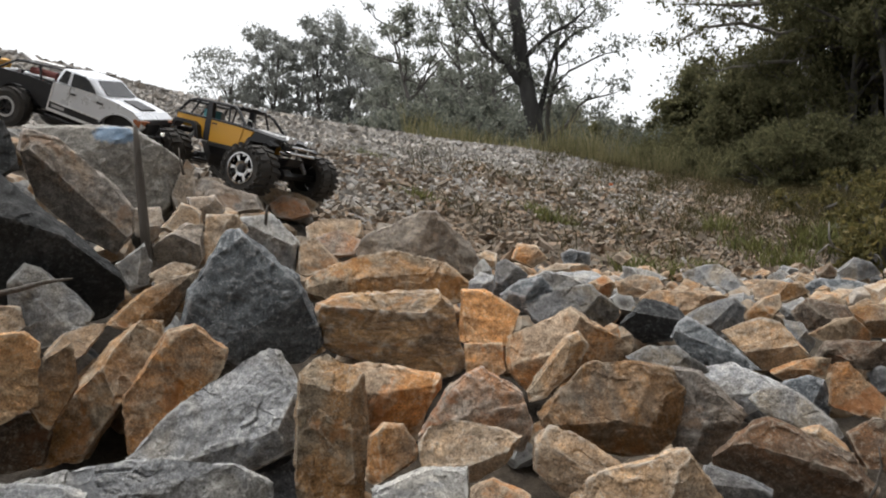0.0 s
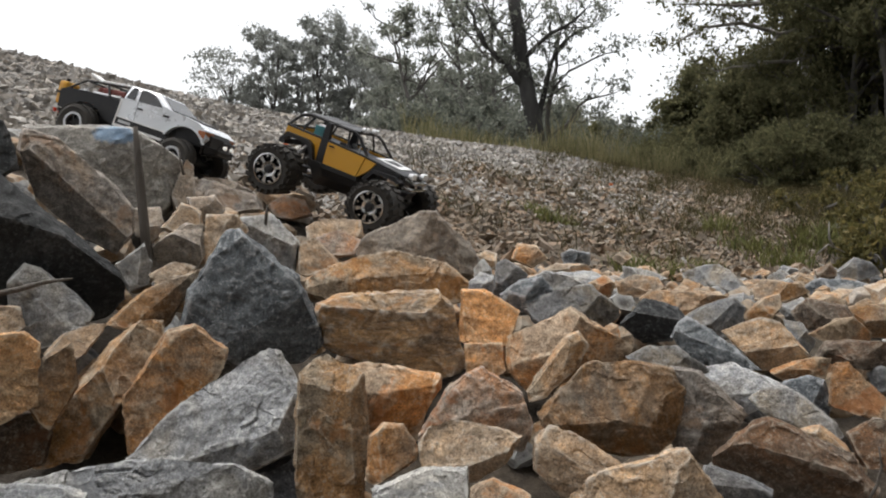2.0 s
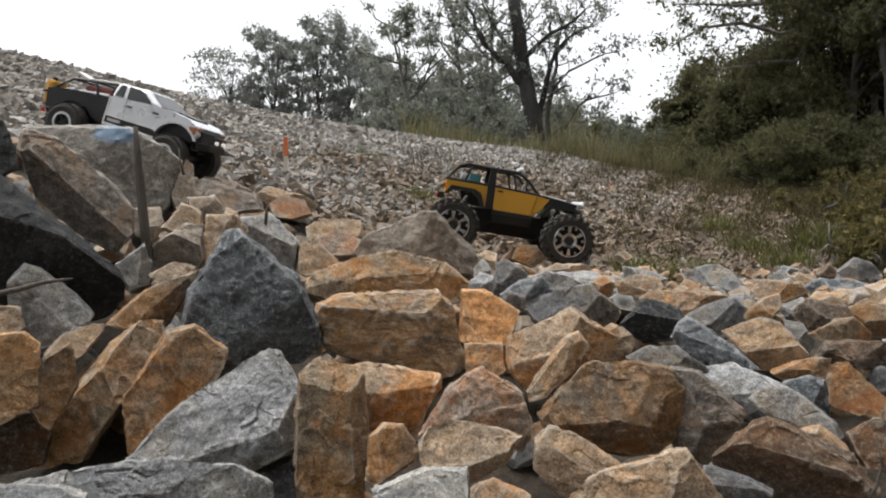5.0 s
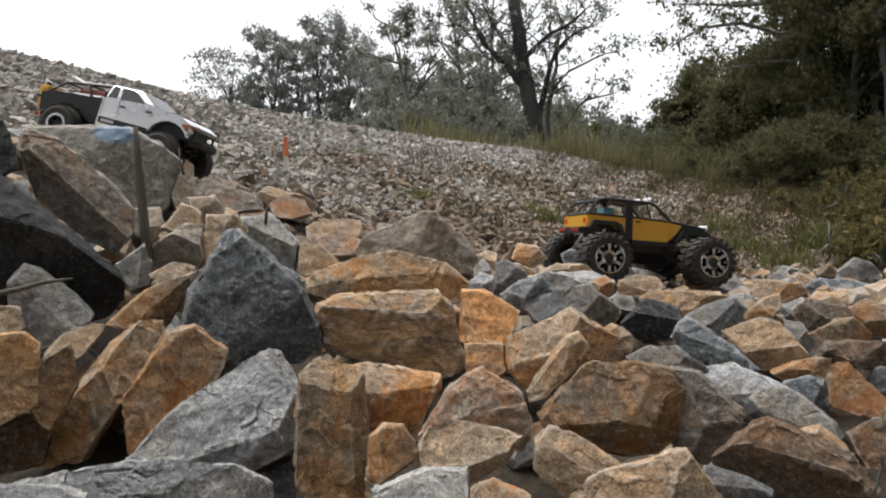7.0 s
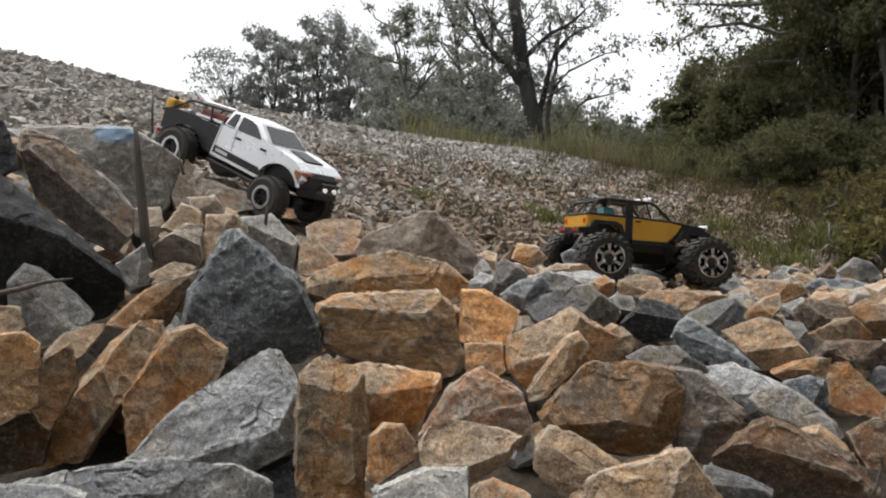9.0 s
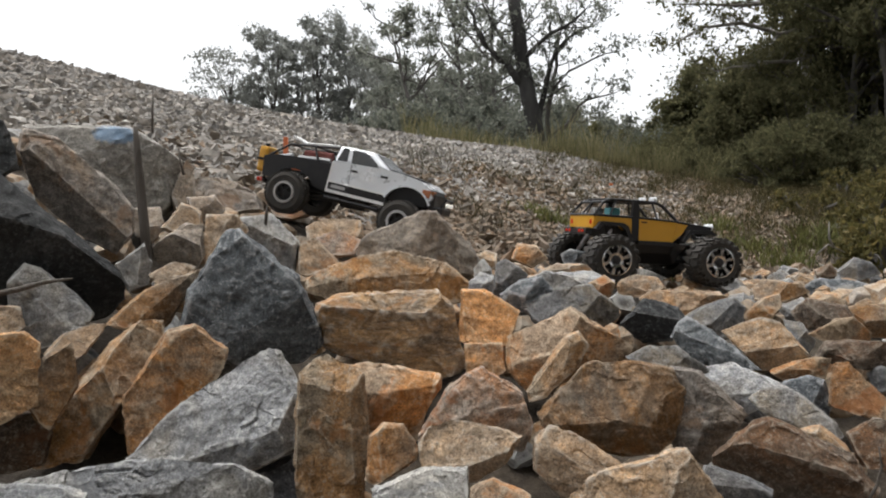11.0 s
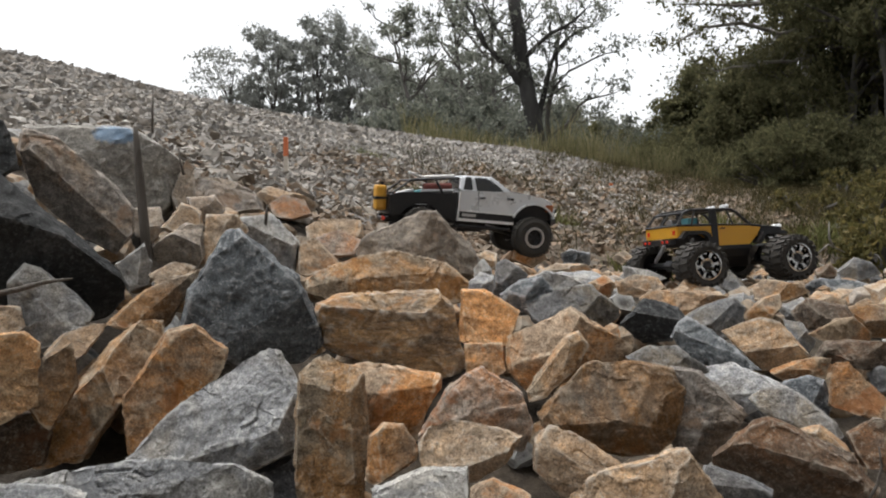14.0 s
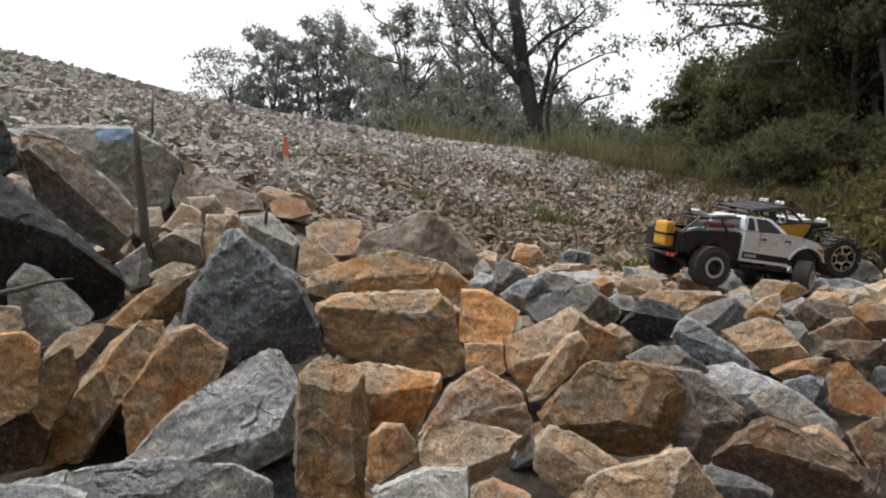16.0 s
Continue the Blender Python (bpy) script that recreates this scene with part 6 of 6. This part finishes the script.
    for x, w, z in ((-0.03, 0.070, 0.128), (0.04, 0.069, 0.134), (0.104, 0.066, 0.140), (-0.084, 0.078, 0.087)):
        part("rack_bar", rods([[(x, -w, z), (x, w, z)]], 0.003), M_BLACK, t)
    part("white_case", shell([(-0.030 + 0.044 * i, -0.064 + 0.040 * j, 0.131 + 0.007 * k + 0.016 * (1 - i)) for i in (0, 1) for j in (0, 1) for k in (0, 1)], 0.002), M_WHITE, t, "white case on the rack")
    part("rolled_blanket", rods([[(0.010, -0.055, 0.108), (0.05, -0.056, 0.111), (0.088, -0.055, 0.112)]], 0.013, 10), M_RED_CLOTH, t, "dark red rolled blanket")
    part("tent_pole", rods([[(0.012, -0.058, 0.139), (0.098, -0.055, 0.146)], [(0.012, -0.046, 0.140), (0.098, -0.044, 0.147)]], 0.0026, 7), M_WHITE, t, "pale rod lashed along the rack")
    part("fuel_box", box(-0.055, -0.025, 0.015, 0.055, 0.062, 0.090, 0.005), M_ORANGE, t, "orange box in the tray")
    part("water_bottle", rods([[(-0.02, -0.035, 0.085), (0.02, -0.03, 0.092)]], 0.014, 10), M_TEAL, t, "teal bottle in the tray")
    part("tool_roll", rods([[(-0.07, -0.06, 0.088), (-0.02, -0.068, 0.100)], [(0.0, -0.072, 0.098), (0.09, -0.072, 0.103)]], 0.006, 8), M_ALLOY, t)
    part("cargo_bag", shell([(0.02, y, 0.062) for y in (-0.02, 0.06)] + [(0.09, y, 0.062) for y in (-0.02, 0.06)] + [(0.03, y, 0.118) for y in (-0.01, 0.05)] + [(0.085, y, 0.122) for y in (-0.01, 0.05)], 0.008), M_BLACK, t)
    can = part("jerry_can", shell([(-0.123 + 0.030 * i, -0.062 + 0.062 * j, 0.042 + 0.070 * k) for i in (0, 1) for j in (0, 1) for k in (0, 1)], 0.009), M_CAN, t, "yellow jerry can strapped to the tailgate")
    part("strap", box(-0.1245, -0.089, -0.0635, 0.0015, 0.073, 0.080, 0.001), M_BLACK, can)
    part("spout", rods([[(-0.107, -0.045, 0.108), (-0.107, -0.045, 0.120)]], 0.007, 10), M_BLACK, can)
    wheels = [small_wheel(t, x, s * 0.106, z, s) for x, z in ((0.0, 0.0), (0.316, -0.018)) for s in (-1, 1)]
    return t, wheels


MONSTER, MONSTER_WHEELS = crawler_truck()
PICKUP, PICKUP_WHEELS = pickup_truck()


# ---- sticks, stakes ----
def stick(name, pts, radii, mat, label, category):
    bm = bmesh.new()
    limb(bm, [Vector(p) for p in pts], radii, 8)
    return tagged(mesh_ob(name, bm, mat, smooth=True), label, category)


stick("dead_branch", [(-0.620, 1.020, 0.204), (-0.573, 1.030, 0.214), (-0.545, 1.050, 0.223), (-0.513, 1.060, 0.227)], [0.004, 0.0038, 0.003, 0.0015], M_STICK, "thin grey dead branch lying on the rocks", "branch")
stick("wooden_post", [(-0.493, 1.280, 0.234), (-0.498, 1.280, 0.300), (-0.504, 1.280, 0.366), (-0.508, 1.280, 0.422), (-0.511, 1.280, 0.465)], [0.0085, 0.0085, 0.008, 0.006, 0.004], M_STICK, "weathered dark stick standing between the boulders", "stick")
stick("dry_twig", [(-0.337, 1.460, 0.302), (-0.336, 1.460, 0.321), (-0.334, 1.460, 0.341)], [0.003, 0.003, 0.001], M_STICK, "short dry twig among the rocks", "stick")
stick("dry_twig", [(-0.539, 1.600, 0.406), (-0.547, 1.600, 0.435), (-0.549, 1.600, 0.462)], [0.003, 0.002, 0.001], M_STICK, "short dry twig among the rocks", "stick")
stick("dry_twig", [(-1.132, 3.0, 0.66), (-1.130, 3.0, 0.76), (-1.127, 3.0, 0.83)], [0.005, 0.004, 0.002], M_STICK, "short dry twig standing in the bank gravel", "stick")
stick("dry_stalk", [(0.391, 0.700, 0.045), (0.400, 0.700, 0.061), (0.404, 0.700, 0.079), (0.401, 0.700, 0.097)], [0.0016, 0.0014, 0.0012, 0.0008], M_STICK, "curved dry grass stalk over the rocks", "stalk")
stick("pale_twig", [(1.680, 3.300, 0.208), (1.660, 3.300, 0.251), (1.659, 3.300, 0.317)], [0.006, 0.005, 0.002], M_BARK_PALE, "pale forked dead twig on the slope", "stick")
stick("pale_twig", [(1.615, 3.300, 0.183), (1.658, 3.300, 0.220), (1.729, 3.300, 0.186)], [0.005, 0.004, 0.002], M_BARK_PALE, "pale forked dead twig on the slope", "stick")

def survey_stake(x, y, low, mid, high, w):
    """Wooden peg with a painted top."""
    peg = tagged(new("survey_stake"), "wooden survey stake with an orange painted top", "stake", "survey stakes")
    peg.location = (x, y, low)
    part("shaft", box(-w, w, -w, w, 0, mid - low, 0.001), M_PEG, peg)
    part("painted_top", box(-w * 1.05, w * 1.05, -w * 1.05, w * 1.05, mid - low, high - low, 0.001), M_ORANGE, peg, "orange painted top")


M_PEG = plain("raw_timber", (0.56, 0.51, 0.45), 0.8)
survey_stake(-0.694, 3.400, 0.505, 0.607, 0.691, 0.009)
survey_stake(1.638, 7.500, 0.526, 0.642, 0.713, 0.016)



def drive(truck, wheels, radius, rows, steer):
    """Move a truck along its rows; its wheels roll with it, the front pair also steers."""
    walk(truck, rows)
    spin, stops = 0.0, [(rows[0][0], 0.0)]
    for (t0, a), (t1, b) in zip(rows, rows[1:]):
        ahead = (a.to_3x3() @ Vector((1, 0, 0)) + b.to_3x3() @ Vector((1, 0, 0))).normalized()
        turn = math.degrees((b.translation - a.translation).dot(ahead) / radius)
        n = max(1, math.ceil(abs(turn) / 60))
        for k in range(1, n + 1):
            stops.append((t0 + (t1 - t0) * k / n, spin + turn * k / n))
        spin += turn
    for i, wheel in enumerate(wheels):
        p = wheel.location.copy()
        keyed = []
        for t, a in stops:
            yaw = float(np.interp(t, [q[0] for q in steer], [q[1] for q in steer])) if i > 1 else 0.0
            if not keyed or frame(t) > frame(keyed[-1][0]):
                keyed.append((t, pose(p.x, p.y, p.z, 0, a, yaw)))
        walk(wheel, keyed)


def motions():
    drive(MONSTER, MONSTER_WHEELS, 0.072, [(0, pose(-0.761, 2.422, 0.516, -1.7, 12.8, -24.9)), (0.5, pose(-0.526, 2.326, 0.470, 0.7, 21.9, -19.7)), (1, pose(-0.450, 2.288, 0.455, 1.3, 19.2, -18.6)), (1.5, pose(-0.432, 2.322, 0.468, 3.2, 21.2, -16.9)), (2, pose(-0.427, 2.322, 0.468, 3.0, 21.3, -17.0)), (2.5, pose(-0.427, 2.322, 0.468, 3.0, 21.3, -17.0)), (2.8, pose(-0.393, 2.338, 0.461, 3.0, 19.9, -13.5)), (3, pose(-0.335, 2.345, 0.408, 2.1, 12.1, -8.1)), (3.2, pose(-0.213, 2.324, 0.362, 1.2, 11.8, -2.9)), (3.5, pose(-0.136, 2.258, 0.351, 3.7, 11.2, -2.2)), (3.8, pose(-0.117, 2.258, 0.347, 3.7, 11.2, -2.2)), (4.3, pose(-0.117, 2.258, 0.347, 3.7, 11.2, -2.2)), (6.4, pose(0.430, 2.336, 0.207, -1.2, 4.3, 11.0)), (7, pose(0.430, 2.336, 0.207, -1.2, 4.3, 11.0)), (9.2, pose(0.430, 2.336, 0.207, -1.2, 4.3, 11.0)), (11.3, pose(0.460, 2.341, 0.207, 2.4, 3.0, 11.6)), (12, pose(0.612, 2.406, 0.193, 5.5, 1.6, 12.8)), (12.5, pose(0.760, 2.494, 0.174, -4.0, -3.2, 16.1)), (13, pose(0.742, 2.473, 0.170, -3.7, -2.2, 14.9)), (14, pose(0.742, 2.473, 0.170, -3.7, -2.2, 14.9)), (14.6, pose(0.742, 2.473, 0.170, -3.7, -2.2, 14.9)), (15, pose(0.775, 2.527, 0.165, -4.7, -2.6, 15.7)), (15.5, pose(0.879, 2.624, 0.192, -4.0, -3.1, 13.1)), (16, pose(0.978, 2.634, 0.191, 9.4, -4.2, 21.3))], ((0, 0), (8.6, 0), (9.0, -6), (11.3, 0), (12, 5), (12.5, 0), (14, 0), (15, -4), (15.5, 0), (16, -12)))
    drive(PICKUP, PICKUP_WHEELS, 0.057, [(0, pose(-1.210, 2.287, 0.653, 8.5, 18.2, -5.1)), (0.5, pose(-1.185, 2.308, 0.644, 6.8, 15.7, -3.7)), (1.2, pose(-1.173, 2.306, 0.630, 4.5, 12.9, -2.8)), (1.5, pose(-1.169, 2.305, 0.622, 1.7, 13.2, -2.4)), (1.8, pose(-1.076, 2.380, 0.602, -0.8, 17.7, -12.8)), (2.1, pose(-1.026, 2.290, 0.586, -3.7, 14.8, -8.3)), (3, pose(-1.026, 2.290, 0.586, -3.7, 14.8, -8.3)), (4.2, pose(-1.026, 2.290, 0.586, -3.7, 14.8, -8.3)), (6.3, pose(-1.117, 2.312, 0.604, 5.9, 12.4, -8.2)), (6.6, pose(-1.117, 2.312, 0.604, 5.9, 12.4, -8.2)), (7, pose(-1.089, 2.325, 0.584, -4.4, 11.9, -8.2)), (7.5, pose(-1.049, 2.343, 0.600, -0.3, 11.7, -5.8)), (8, pose(-0.804, 2.191, 0.560, 0.0, 20.7, -16.8)), (8.5, pose(-0.677, 2.137, 0.501, -4.4, 22.9, -25.4)), (8.9, pose(-0.655, 2.108, 0.499, -2.3, 21.9, -23.6)), (9.2, pose(-0.655, 2.108, 0.499, -2.3, 21.9, -23.6)), (11.3, pose(-0.371, 2.127, 0.377, -2.3, 9.6, -10.1)), (12, pose(-0.377, 2.110, 0.375, -5.0, 8.3, 1.6)), (12.5, pose(-0.198, 2.082, 0.301, -4.8, 6.9, 19.3)), (13, pose(-0.127, 2.045, 0.303, 2.9, 8.4, 28.3)), (13.4, pose(-0.127, 2.045, 0.303, 2.9, 8.4, 28.3)), (13.8, pose(-0.129, 2.049, 0.304, 3.2, 8.2, 29.0)), (14, pose(-0.081, 2.196, 0.301, 3.3, 1.7, 13.2)), (14.3, pose(0.131, 2.170, 0.259, 1.9, 4.9, 20.1)), (14.5, pose(0.246, 2.154, 0.220, 27.0, 5.8, 19.1)), (15, pose(0.324, 2.115, 0.198, 11.0, -1.8, 7.1)), (15.5, pose(0.549, 2.149, 0.210, -4.1, 6.8, 10.1)), (16, pose(0.707, 2.216, 0.199, 6.1, 4.6, 16.3))], ((0, 0), (7.5, -4), (8, -8), (9.2, -8), (11.3, 0), (12, 4), (12.5, 26), (13.8, 22), (14, 4), (14.3, 18), (14.6, 0), (15, -6), (15.5, 32), (16, 38)))



motions()
